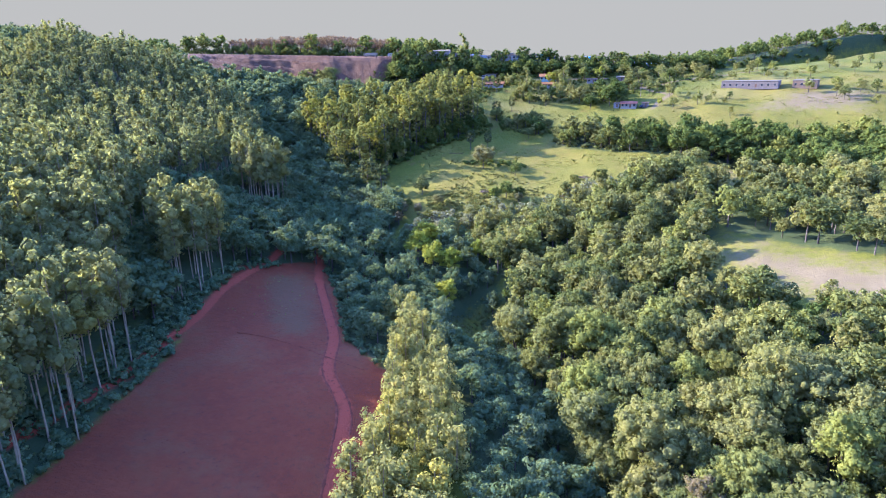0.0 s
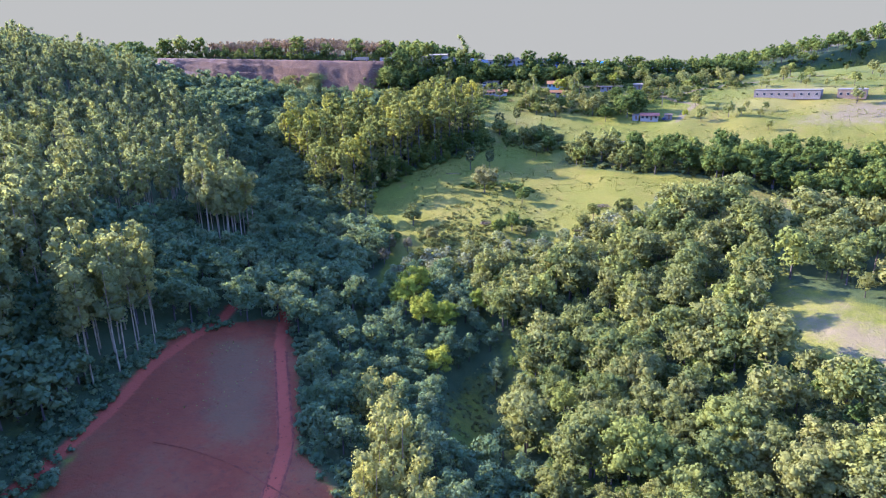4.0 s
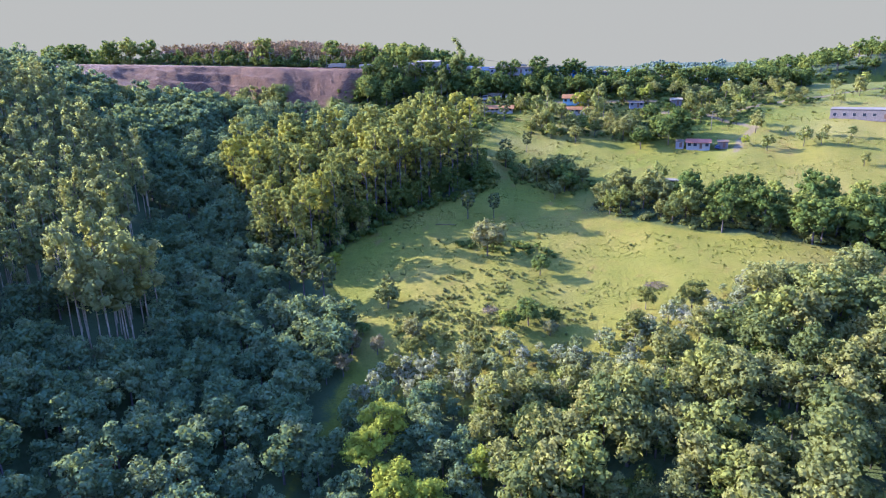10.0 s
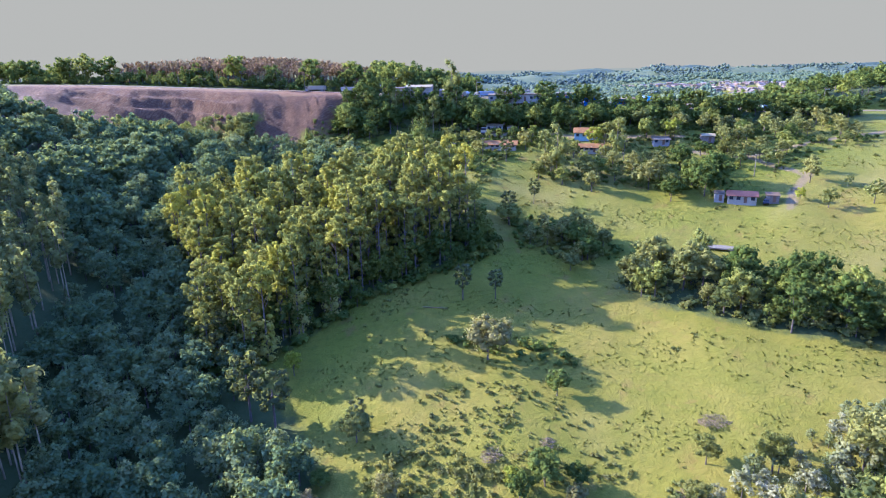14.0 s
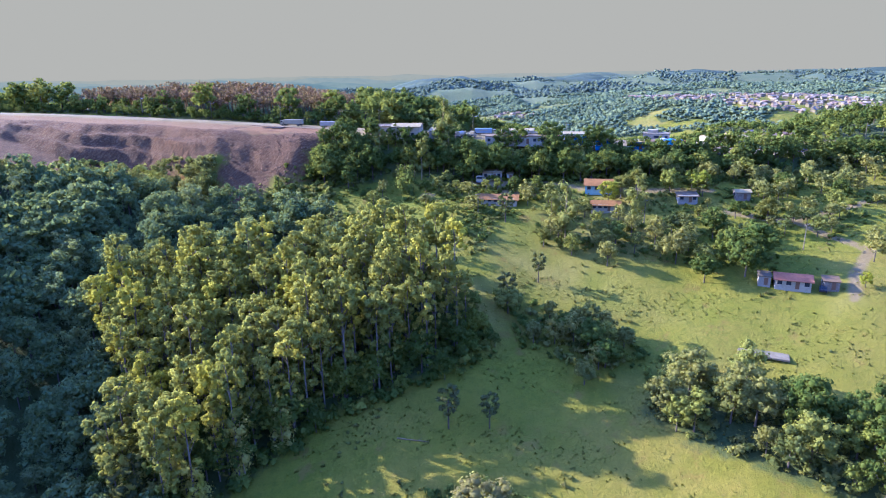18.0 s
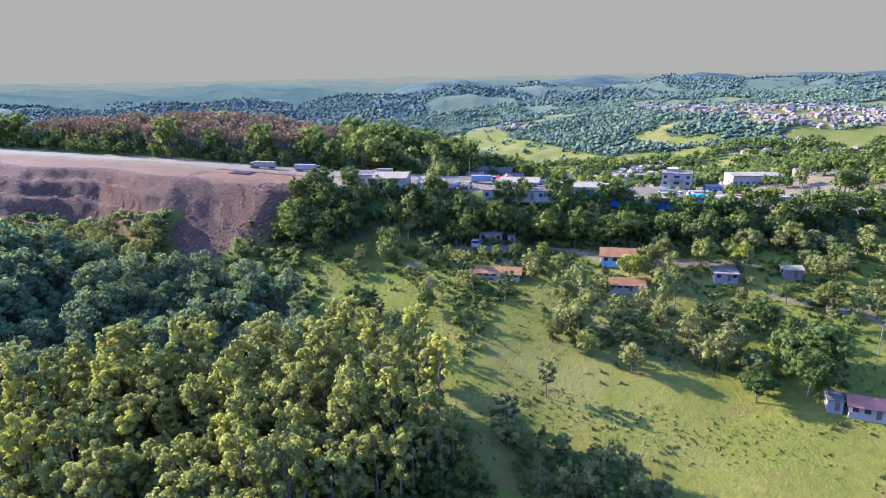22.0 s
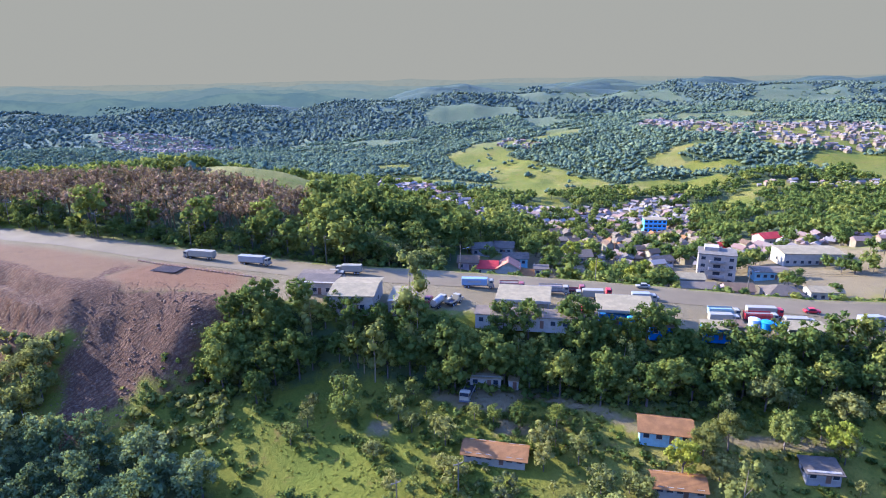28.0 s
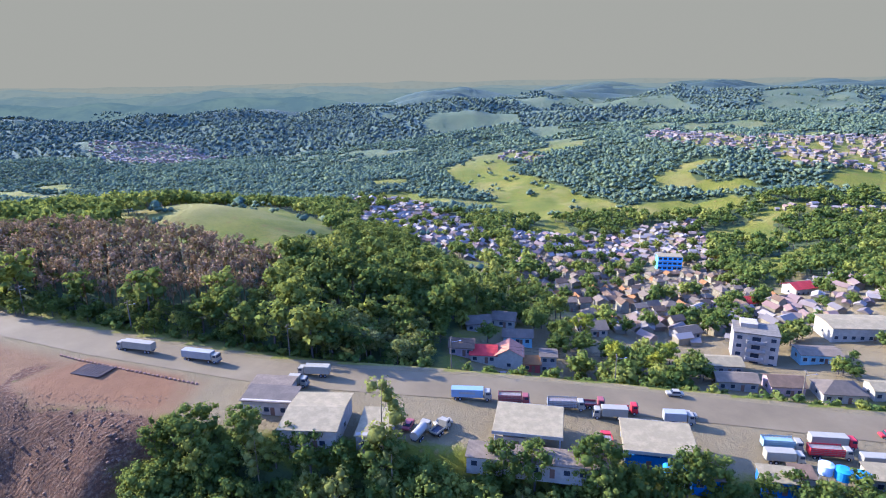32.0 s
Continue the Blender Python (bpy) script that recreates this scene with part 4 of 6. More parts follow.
plant("eucalyptus_tree", m_gum, scatter(GUM_PLANTATION[0], 5.6, 1), "tall slender eucalyptus with pale bare trunk and olive crown", "plantation eucalyptus", 2, .92, 1.14)
# extra trees added to keep the sun off the red field
plant("eucalyptus_tree", m_gum, scatter([(-108, 142), (-93, 143), (-90, 160), (-108, 168)], 4.8, 89), "tall slender eucalyptus added behind the field's edge to shade it", "slope eucalyptus", 90, 1.0, 1.25)
for k, poly in enumerate(GUM_PLANTATION[1:3]):
    plant("eucalyptus_tree", m_gum, scatter(poly, 5.2, 3 + k), "tall slender eucalyptus on the valley slope", "slope eucalyptus", 5 + k, .95, 1.2)
grow("plantation_woods", wood_gum, scatter(GUM_PLANTATION[3], 6.2, 8, seen), leaf_gum_stuff, bark_pale, "dense eucalyptus plantation on the shaded hillside", 9, .8, 1.04)
grow("plantation_understorey", wood_broad, np.concatenate([scatter([(-160, 50), (-96, 50), (-94, 146), (-100, 240), (-160, 240)], 7.5, 10, seen), scatter([(-94, 146), (-82, 146), (-80, 158), (-94, 160)], 5, 11)]), leaf_shade_stuff, bark_dark, "dark broadleaf trees growing up under the eucalyptus", 17, 1.0, 1.45)
grow("plantation_woods", wood_gum, scatter(GUM_PLANTATION[4], 6.2, 9, seen), leaf_gum_stuff, bark_pale, "tall eucalyptus plantation rising behind the red field", 14, .98, 1.25)
grove = scatter(GUM_GROVE, 4.9, 12)
front = np.argsort(grove[:, 1] - .35 * grove[:, 0])
plant("eucalyptus_tree", m_grove, grove[front[:150]], "tall leafy olive-green eucalyptus of the grove", "grove eucalyptus", 13, .62, 1.18)
grow("grove_woods", grove_gum, grove[front[150:]], leaf_material("grove leaves", GUM, False, 0.45, 2.4, (0.43, 0.40, 0.065), (0.34, 0.33, 0.045), 0.22), bark_grove, "close olive-green eucalyptus behind the grove's edge", 116, .62, 1.18)
skirt = scatter([(-64, 308), (-48, 302), (-32, 317), (-18, 328), (5, 334), (20, 344), (18, 356), (8, 356), (-2, 345), (-24, 337), (-36, 322), (-42, 306), (-62, 316)], 2.3, 117, wild=True)
grow("grove_scrub", bush, skirt, leaf_deep_stuff, bark_dark, "dark scrub along the shaded foot of the grove", 118, .5, 2.0)
grow("grove_edge_trees", fine_broad, scatter([(-30, 316), (-18, 328), (6, 335), (22, 346), (14, 358), (4, 346), (-22, 338), (-36, 322)], 6.5, 119, wild=True), leaf_deep_stuff, bark_dark, "small dark trees under the grove's edge", 120, .35, .8)
grow("grove_understorey", fine_broad, scatter(GUM_GROVE, 6.5, 93), leaf_deep_stuff, bark_dark, "dark broadleaf trees under the grove eucalyptus", 94, .6, 1.15)
valley = scatter(WEST_WOODS, 6.1, 15, lambda X, Y: (any_gum(X, Y) < 1) & (inside(X, Y, GUM_GROVE) < 2) & seen(X, Y) & ((X > -150) | (np.mod(np.floor(X / 7) + np.floor(Y / 7), 2) == 0)) & (Y > 30 - .2 * X - 60) & clear(X, Y))
close = (valley[:, 0] > -112) & (valley[:, 1] < 440) & (valley[:, 0] > -.6 * (valley[:, 1] - 110) - 60)
grow("valley_woods", fine_broad, valley[close], leaf_shade_stuff, bark_dark, "dense dark green broadleaf forest in the valley", 16, .55, 1.15)
grow("upper_woods", wood_broad, valley[~close], leaf_shade_stuff, bark_dark, "dense dark green broadleaf forest climbing the far valley side", 61, .7, 1.35)
near, rest = halves(scatter(EAST_WOODS, 6.3, 18, lambda X, Y: (rolling(X, Y, 34, 131) + .6 * rolling(X, Y, 15, 132) > -.75) & (inside(X, Y, GLADE) < 2) & (Y > 55) ), 150)
plant("broadleaf_tree", m_broad, near, "round-crowned broadleaf tree in the sunlit wood", "sunlit wood", 19, .5, 1.22)
grow("sunlit_woods", fine_broad, np.concatenate([rest, scatter(EAST_BAND, 7, 22)]), leaf_broad_stuff, bark_dark, "dense sunlit broadleaf wood of mixed greens", 23, .45, 1.3)
grow("gully_thicket", fine_broad, scatter(GULLY, 5.0, 87, lambda X, Y: (inside(X, Y, GLADE) < 0) & (inside(X, Y, GOLD_ROW) < 0) & clear(X, Y)), leaf_shade_stuff, bark_dark, "dark broadleaf thicket in the gully beside the gold trees", 88, .35, .85)
grow("glade_weeds", bush, scatter(GLADE, 1.5, 127, lambda X, Y: rolling(X, Y, 9, 128) > -.35, True), leaf_material("glade weeds", [(0, (.10, .10, .035)), (.5, (.15, .135, .05)), (1, (.20, .165, .07))], False), bark_dark, "brown-green weeds and low scrub in the shaded glade", 129, .14, .5)
grow("wood_understorey", wood_broad, scatter(EAST_WOODS, 5.4, 20), leaf_deep_stuff, bark_dark, "dark lower trees and undergrowth of the sunlit wood", 21, .3, .62)
belt = scatter(HEDGE, 6.2, 24)
plant("hedge_tree", m_mid, belt[belt[:, 0] < 78], "leafy broadleaf tree of the meadow belt", "meadow belt trees", 25, .5, 1.1)
plant("hedge_tree", m_deep, belt[belt[:, 0] >= 78], "deep green broadleaf tree of the meadow belt", "meadow belt trees", 26, .55, 1.2)
plant("hedge_tree", m_mid, scatter(CLUMP, 6.6, 26), "small broadleaf tree of the meadow clump", "meadow clump", 27, .4, .85)
plant("farm_tree", m_mid, scatter(FARM_TREES, 8.2, 28), "broadleaf tree among the farmsteads", "farm trees", 29, .42, .85)
near, rest = halves(scatter(BANK_TREES, 4.6, 30), 75)
plant("bank_tree", m_deep, near, "deep green broadleaf tree on the road bank", "road bank trees", 31, .66, 1.08)
grow("bank_woods", wood_broad, rest, leaf_deep_stuff, bark_dark, "deep green trees along the road bank", 32, .55, .9)
grow("hill_woods", wood_broad, scatter(NORTH_HILL, 8.0, 33, lambda X, Y: (inside(X, Y, BARE_GROVE) < 0) & (X > -290)), leaf_deep_stuff, bark_dark, "mixed green woods on the hill past the highway", 34, .55, 1.6)
grow("hill_woods", wood_broad, scatter(BARE_GROVE, 19.0, 113, lambda X, Y: (X > -215) & (rolling(X, Y, 40, 114) > -.3), True), leaf_deep_stuff, bark_dark, "green trees standing among the leafless ones", 115, .45, .95)
grow("slope_trees", wood_broad, scatter([(-40, 590), (0, 582), (14, 526), (24, 520), (26, 540), (52, 530), (62, 556), (44, 584), (30, 572), (24, 600), (8, 640), (-6, 700), (-40, 720), (-38, 640)], 6.6, 123), leaf_deep_stuff, bark_dark, "green woods falling from the hill towards the town", 124, .5, .95)
grow("olive_clump", fine_broad, scatter([(-26, 500), (-6, 496), (12, 495), (15, 504), (8, 518), (-16, 512)], 5.0, 125), leaf_material("olive clump leaves", [(0, (.17, .18, .05)), (.5, (.24, .235, .065)), (1, (.31, .28, .09))], False), bark_dark, "soft olive-green clump beside the highway", 126, .5, .95)
verge = scatter([(-260, 546), (-150, 522), (-110, 511), (-60, 502), (-20, 496), (-22, 506), (-60, 514), (-110, 522), (-150, 533), (-260, 560)], 4.4, 111)
grow("verge_thicket", wood_broad, verge, leaf_deep_stuff, bark_dark, "low green thicket along the highway verge", 112, .25, .62)
grow("bare_woods", kinds_of(bare_tree, 4, 340), scatter(BARE_GROVE, 4.5, 35, lambda X, Y: X > -200), twig_brown, twig_brown, "leafless brown trees on the hill past the highway", 36, .7, 1.1)


grow("ridge_woods", wood_broad, scatter(EAST_HILL, 10.0, 51), leaf_deep_stuff, bark_dark, "dark woods on the rounded hill beside the highway", 52, .6, 1.1)
grow("pasture_trees", wood_broad, scatter(EAST_SLOPE, 13, 53, lambda X, Y: rolling(X, Y, 70, 54) > .05), leaf_broad_stuff, bark_dark, "scattered small trees on the upper pasture", 55, .35, .75)
grow("field_scrub", bush, np.concatenate([scatter(FIELD_EDGE, 1.7, 56, wild=True), scatter(FIELD_SIDE, 2.0, 57, wild=True)]), leaf_shade_stuff, bark_dark, "dark green scrub along the red field", 58, .25, 1.3)


grow("belt_undergrowth", bush, np.concatenate([scatter(p, 2.6, 62 + k, wild=True) for k, p in enumerate((HEDGE, CLUMP))]), leaf_broad_stuff, bark_dark, "thick scrub under the meadow belt trees", 65, .5, 1.5)
grow("bank_undergrowth", bush, scatter(BANK_TREES, 3.2, 59), leaf_deep_stuff, bark_dark, "dense dark undergrowth on the road bank", 60, .8, 1.8)


def wedge(y0, y1, spacing, seed, wide=1.0):
    """Places ahead of the flight line in the distance."""
    w = (y1 - 200) * .86 * wide
    return scatter([(-w, y0), (w, y0), (w, y1), (-w, y1)], spacing, seed, lambda X, Y: (far_wooded(X, Y) > .6) & (np.abs(X) < (Y - 200) * .84) & (inside(X, Y, NORTH_HILL) < 0) & (inside(X, Y, EAST_HILL) < 0))


def canopy_clump(rng, cards=0):
    """A knot of far treetops."""
    lobes = [(rng.uniform(-3, 3), rng.uniform(-3, 3), rng.uniform(1.5, 4.5), rng.uniform(2.2, 3.8)) for _ in range(2 if cards else 3)]
    V, T, N = lobes_to_leaves(lobes, cards, 1.1, rng, .8, .3, True, 1.0)
    N = N + rng.normal(size=N.shape) * .25 + np.array([0, 0, .25])
    return (V, T, N / np.linalg.norm(N, axis=1)[:, None]), (V[:3] * .05, np.array([[0, 1, 2]]))


far_clump, tiny_broad = kinds_of(canopy_clump, 8, 330, cards=4), kinds_of(canopy_clump, 8, 350)
grow("town_trees", town_broad, np.concatenate([scatter(p, 8.6, 41 + k, lambda X, Y: rolling(X, Y, 60, 40) + .5 * rolling(X, Y, 22, 38) > .22, True) for k, p in enumerate(TOWN)] + [scatter([(54, 497), (98, 492), (98, 512), (70, 530), (54, 520)], 7.5, 39, wild=True)]), leaf_deep_stuff, bark_dark, "scattered green trees between the town houses", 44, .35, 1.0)
grow("slope_woods", far_broad, wedge(600, 900, 9.3, 45), leaf_deep_stuff, bark_dark, "green woods on the slopes round the town", 46, .6, 1.1)
grow("distant_woods", far_clump, wedge(900, 1500, 6.6, 47), leaf_far, bark_dark, "distant woods on the hills, tinted blue-green for haze", 48, .5, 1.15)
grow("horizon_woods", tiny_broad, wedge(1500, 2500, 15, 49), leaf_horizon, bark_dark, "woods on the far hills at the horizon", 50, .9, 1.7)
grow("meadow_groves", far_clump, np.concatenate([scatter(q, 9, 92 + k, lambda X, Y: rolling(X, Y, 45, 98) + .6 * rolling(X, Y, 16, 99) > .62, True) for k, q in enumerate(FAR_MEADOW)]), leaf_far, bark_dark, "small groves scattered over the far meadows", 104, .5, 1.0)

# ---- the far ranges: plain pale glowing hills that close the horizon ----
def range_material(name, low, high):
    """Hills lost in bright air: haze put into a glowing colour, pale, almost without contrast."""
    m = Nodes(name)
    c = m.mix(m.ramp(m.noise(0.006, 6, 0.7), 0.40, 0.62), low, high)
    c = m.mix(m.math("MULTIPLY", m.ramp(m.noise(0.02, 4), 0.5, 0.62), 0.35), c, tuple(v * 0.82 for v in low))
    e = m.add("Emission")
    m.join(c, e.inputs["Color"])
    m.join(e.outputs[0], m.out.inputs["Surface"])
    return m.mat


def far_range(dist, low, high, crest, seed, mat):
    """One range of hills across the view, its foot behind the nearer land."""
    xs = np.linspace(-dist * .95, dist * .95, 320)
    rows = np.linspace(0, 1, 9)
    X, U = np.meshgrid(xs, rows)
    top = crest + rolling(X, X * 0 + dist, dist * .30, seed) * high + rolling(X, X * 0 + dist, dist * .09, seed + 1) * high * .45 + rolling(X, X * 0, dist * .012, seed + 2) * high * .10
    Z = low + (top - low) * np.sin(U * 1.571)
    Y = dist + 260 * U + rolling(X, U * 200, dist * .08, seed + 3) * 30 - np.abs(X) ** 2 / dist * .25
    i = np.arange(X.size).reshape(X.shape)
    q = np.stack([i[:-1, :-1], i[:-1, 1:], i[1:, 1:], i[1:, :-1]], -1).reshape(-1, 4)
    return tagged(new("backdrop", mesh_from("backdrop", np.stack([X, Y, Z], -1).reshape(-1, 3), q, [mat])), "pale blue glowing backdrop hills fading into haze at the horizon", "hills", kind="structure")


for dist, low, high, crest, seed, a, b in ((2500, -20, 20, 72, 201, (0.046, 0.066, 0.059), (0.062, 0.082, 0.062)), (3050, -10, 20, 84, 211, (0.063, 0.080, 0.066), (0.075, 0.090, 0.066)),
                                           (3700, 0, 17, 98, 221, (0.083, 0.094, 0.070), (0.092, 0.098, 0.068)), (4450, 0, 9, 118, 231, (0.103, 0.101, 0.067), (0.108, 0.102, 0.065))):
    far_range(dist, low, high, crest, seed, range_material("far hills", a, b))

# ---- single trees of note: x, y, size ----
m_yellow, m_pale, m_pink = (tree_meshes(n, hero_broad, m, bark_dark) for n, m in (("lime tree", leaf_yellow), ("pale tree", leaf_pale), ("dry tree", leaf_pink)))
m_round, m_round_pale = tree_meshes("round tree", round_broad, leaf_deep, bark_dark), tree_meshes("round pale tree", round_broad, leaf_material("straw-coloured leaves", [(0.0, (0.27, 0.22, 0.080)), (1.0, (0.31, 0.25, 0.095))], True, 0.5), bark_dark)
m_round_olive = tree_meshes("olive round tree", round_broad, leaf_broad, bark_dark)
m_dark = tree_meshes("araucaria", kinds_of(araucaria, 4, 360), leaf_dark, bark_dark)
m_spire = tree_meshes("spire", kinds_of(gum_tree, 4, 370, tall=13.0, wide=3.5, cards=680, size=.34, crown=.9, n=14), leaf_material("olive-gold leaves", [(0, (.32, .28, .07)), (.6, (.43, .36, .085)), (1, (.55, .44, .06))]), bark_pale)
m_lone = tree_meshes("lone gum", kinds_of(gum_tree, 3, 380, tall=17.0, wide=3.9, cards=520, size=.34, crown=.7), leaf_material("feathery gum leaves", [(0.0, (0.150, 0.160, 0.040)), (1.0, (0.250, 0.235, 0.055))]), bark_pale)


def single(name, meshes, spots, label, group="", seed=0, category="tree"):
    for k, (x, y, s) in enumerate(spots):
        plant(name, [meshes[(k + seed) % len(meshes)]], [(x, y)], label, group, k + seed, s * .97, s * 1.03, category)


single("lime_tree", m_yellow, [(-4, 192, .95), (-15, 222, 1.2), (-9, 214, 1.1), (-2, 211, .95), (-12, 229, 1.05)], "bright yellow-green tree above the dark valley", "lime valley trees")
single("lime_tree", m_yellow, [(-35.5, 302.5, .55), (63, 411, .75), (95, 413, .8), (16, 261, .45), (8, 219, .8), (-34.7, 398, .55), (12, 236, .7), (-24, 366, .7), (117, 356, .4), (13, 395, .3)], "bright lime-green young tree", "lime meadow trees", 3)
single("pale_tree", m_round_pale, [(13.5, 298, 1.15), (-24, 262, .5), (-8, 262, .55), (-29, 257, .55), (27, 257, .4)], "pale straw-coloured round tree in the pasture", "pale pasture trees", 1)
single("pale_tree", m_pale, [(68, 414, .8), (109, 393, .85), (38, 390, .6), (46, 250, .7), (62, 258, .7), (90, 400, .4), (52, 262, .6), (74, 416, .75), (-8, 256, .5), (-12, 250, .6)], "pale straw-green tree in light leaf", "pale trees")
single("pale_tree", m_pale, [(34, 130, 1), (58, 118, 1.05), (72, 130, .9), (46, 172, .9), (30, 196, .85), (64, 196, .9), (84, 228, .85), (52, 92, 1.1), (20, 142, .9)], "pale grey-green tree in the sunlit wood", "pale wood trees", 5)
single("dry_tree", m_pink, [(-24, 261, .62), (-25, 253, .6), (-17, 259, .5), (40, 84, .8)], "half-bare pinkish dry tree at the wood's edge", "dry trees")
single("araucaria_tree", m_dark, [(8, 323, .8), (17, 322, .7), (-16, 281, .62), (-43, 290, 1.25), (-36, 286, 1.15), (-62, 314, 1.25), (-57, 309, 1.2), (-30, 402, .85), (1, 386, .75), (24, 361, .85), (-3, 394, .5), (-8, 399, .55), (27, 404, .85), (34, 372, .6)],
       "dark tufted araucaria standing in the meadow", "araucarias")
single("gold_gum", m_spire, [(-50, 311, 1.2), (-36, 317, 1.0), (-44, 309.5, .85), (-56, 310, 1.1), (-29, 323, .9)], "golden-green gum in front of the grove", "golden grove gums", 2)
plant("gold_tree", m_spire, scatter(GOLD_ROW, 4.6, 55), "olive-gold tree leafy to the ground beside the red field", "gold tree row", 56, .55, .9)
single("broadleaf_tree", m_round, [(-14, 402.5, 1.0), (80, 367.5, .82), (91, 367, 1.0), (97, 374, 1.05), (90, 376, .9), (22, 261, .6), (28, 261, .45), (-22, 268, .4), (43, 345, .85), (38, 349, .7), (46, 339, .75)],
       "single rounded dense green tree in the open meadow", "round meadow trees", 1)
single("broadleaf_tree", m_round_olive, [(-16, 278, .75), (6.5, 246, .6), (-0.5, 419, .4), (85.5, 416, .75), (101, 422, .8), (7.4, 374, .7), (24, 358.5, .75), (-5, 384.5, .45), (43, 393, .85), (70, 410, .6), (82, 392, .75), (86, 426, .7), (40, 334, .6), (52, 345, .6)],
       "rounded olive-green tree in the open meadow", "olive meadow trees", 2)
single("broadleaf_tree", m_deep, [(5.4, 402, .6), (-31, 435.5, .8), (-1, 431, .4), (51, 431, .95), (22, 262, .6), (17, 258, .5), (28, 284, .5), (105, 432, .85), (86, 417, .7), (94, 418, .65),
                                   (-17, 394, .6), (46, 385, .6), (26, 427, .5), (32, 426, .5), (116, 426, .7), (5, 401, .55), (40, 425, .5), (75, 424, .6), (124, 415, .7), (138, 405, .7), (60, 388, .8), (101, 398, .6), (90, 388, .8)],
       "single rounded green tree in the open meadow", "meadow trees", 2)
m_cone = tree_meshes("cone tree", kinds_of(gum_tree, 2, 375, tall=10.0, wide=4.2, cards=900, size=.30, crown=.92, n=16), leaf_material("fresh green leaves", [(0, (.13, .165, .03)), (1, (.17, .19, .04))]), bark_dark)
single("conical_tree", m_cone, [(-8.5, 431.8, 1.0), (-58.5, 436.5, .6)], "fresh green conical tree on the slope under the bank", "conical trees")
single("eucalyptus_tree", m_lone, [(6, 451, 1.15), (-3, 443, 1.05), (8, 446, .9), (45, 391, 1.05), (41, 396, .8), (69, 398, 1.0), (-10, 447, .7), (-6, 445, .62), (33, 442, .72), (58, 438, .75), (-20, 450, .7), (5, 400, .6)], "lone thin eucalyptus with a feathery crown", "lone eucalyptus")

single("street_tree", m_round, [(15, 521, .7), (52, 517, .7), (46, 533, .85), (54, 527, .9), (33, 546, .9), (18, 535, 1.0), (60, 520, .8), (92, 512, .7), (58, 506, .6)], "dense green tree between the roadside houses", "roadside trees", 3)
single("street_tree", m_yellow, [(79, 508, .85), (68, 514, .75), (86, 516, .7), (63, 534, .8)], "light green leafy tree beside the highway houses", "light roadside trees", 1)

# ---- shrubs ----
rng = np.random.RandomState(60)
ROUGH = [(-14, 250), (30, 246), (44, 262), (24, 286), (8, 292), (-4, 286)]
meadow_poly = [(-34, 296), (-18, 258), (20, 246), (105, 266), (240, 300), (240, 420), (120, 440), (-20, 440), (-40, 425), (-20, 385), (10, 372), (12, 350), (-22, 330)]
open_ground = scatter(meadow_poly, 2.6, 61, lambda X, Y: (rolling(X, Y, 60, 62) + .8 * rolling(X, Y, 13, 57) > 1.0) & (inside(X, Y, HEDGE) < -1), True)
rough = scatter(ROUGH, 1.5, 63, lambda X, Y: rolling(X, Y, 11, 59) + .4 * rolling(X, Y, 4, 58) > -.05, True)
patch = scatter([(-15, 270), (-8, 274), (5, 272), (15, 265), (14, 250), (10, 243), (0, 243), (-13, 253)], 1.9, 132, lambda X, Y: rolling(X, Y, 12, 133) + .5 * rolling(X, Y, 5, 134) > -.45, True)
grow("pasture_scrub", bush, patch, leaf_material("olive scrub leaves", [(0, (.12, .115, .028)), (.5, (.185, .165, .040)), (1, (.25, .205, .052))], False), bark_dark, "olive-yellow scrub patch in the lower pasture", 135, .3, 1.15)
strips = np.concatenate([scatter(q, 1.7, 136 + k, lambda X, Y: rolling(X, Y, 8, 140) > -.35, True) for k, q in enumerate(([(14, 384), (20, 386), (22, 398), (28, 408), (24, 418), (14, 416), (16, 404), (13, 394)], [(42, 248), (54, 250), (56, 258), (44, 259)]))])
grow("green_scrub", bush, strips, leaf_broad_stuff, bark_dark, "green scrub strip running down the pasture", 141, .25, .9)
grow("meadow_shrubs", bush, np.concatenate([open_ground, rough]), leaf_material("shrub leaves", [(0, (.11, .115, .032)), (.5, (.17, .155, .046)), (1, (.22, .175, .058))], False), bark_dark, "low grey-green scrub and dry weeds in the pasture", 64, .14, .6)
edge = np.concatenate([scatter([(20, 368), (27, 345), (56, 330), (62, 340), (34, 362)], 2.6, 65, wild=True), scatter([(35, 392), (100, 368), (112, 388), (60, 402), (38, 402)], 3.2, 66, wild=True), scatter([(-10, 430), (12, 420), (120, 408), (150, 425), (125, 434), (14, 440)], 2.9, 67, wild=True),
                       scatter([(-58, 424), (-30, 412), (-20, 430), (-40, 446), (-60, 446)], 2.6, 68, wild=True), scatter([(2, 306), (20, 296), (36, 292), (30, 300), (14, 310)], 2.0, 69, wild=True), scatter([(14, 388), (22, 392), (24, 416), (10, 416)], 2.4, 70, wild=True)])
edge = edge[(along(edge[:, 0], edge[:, 1], FARM_TRACKS[0]) > 2.5) & (inside(edge[:, 0], edge[:, 1], LAWN) < 0)]
grow("scrub_edges", bush, edge, leaf_deep_stuff, bark_dark, "leafy green scrub round the clumps and gardens", 71, .45, 1.2)


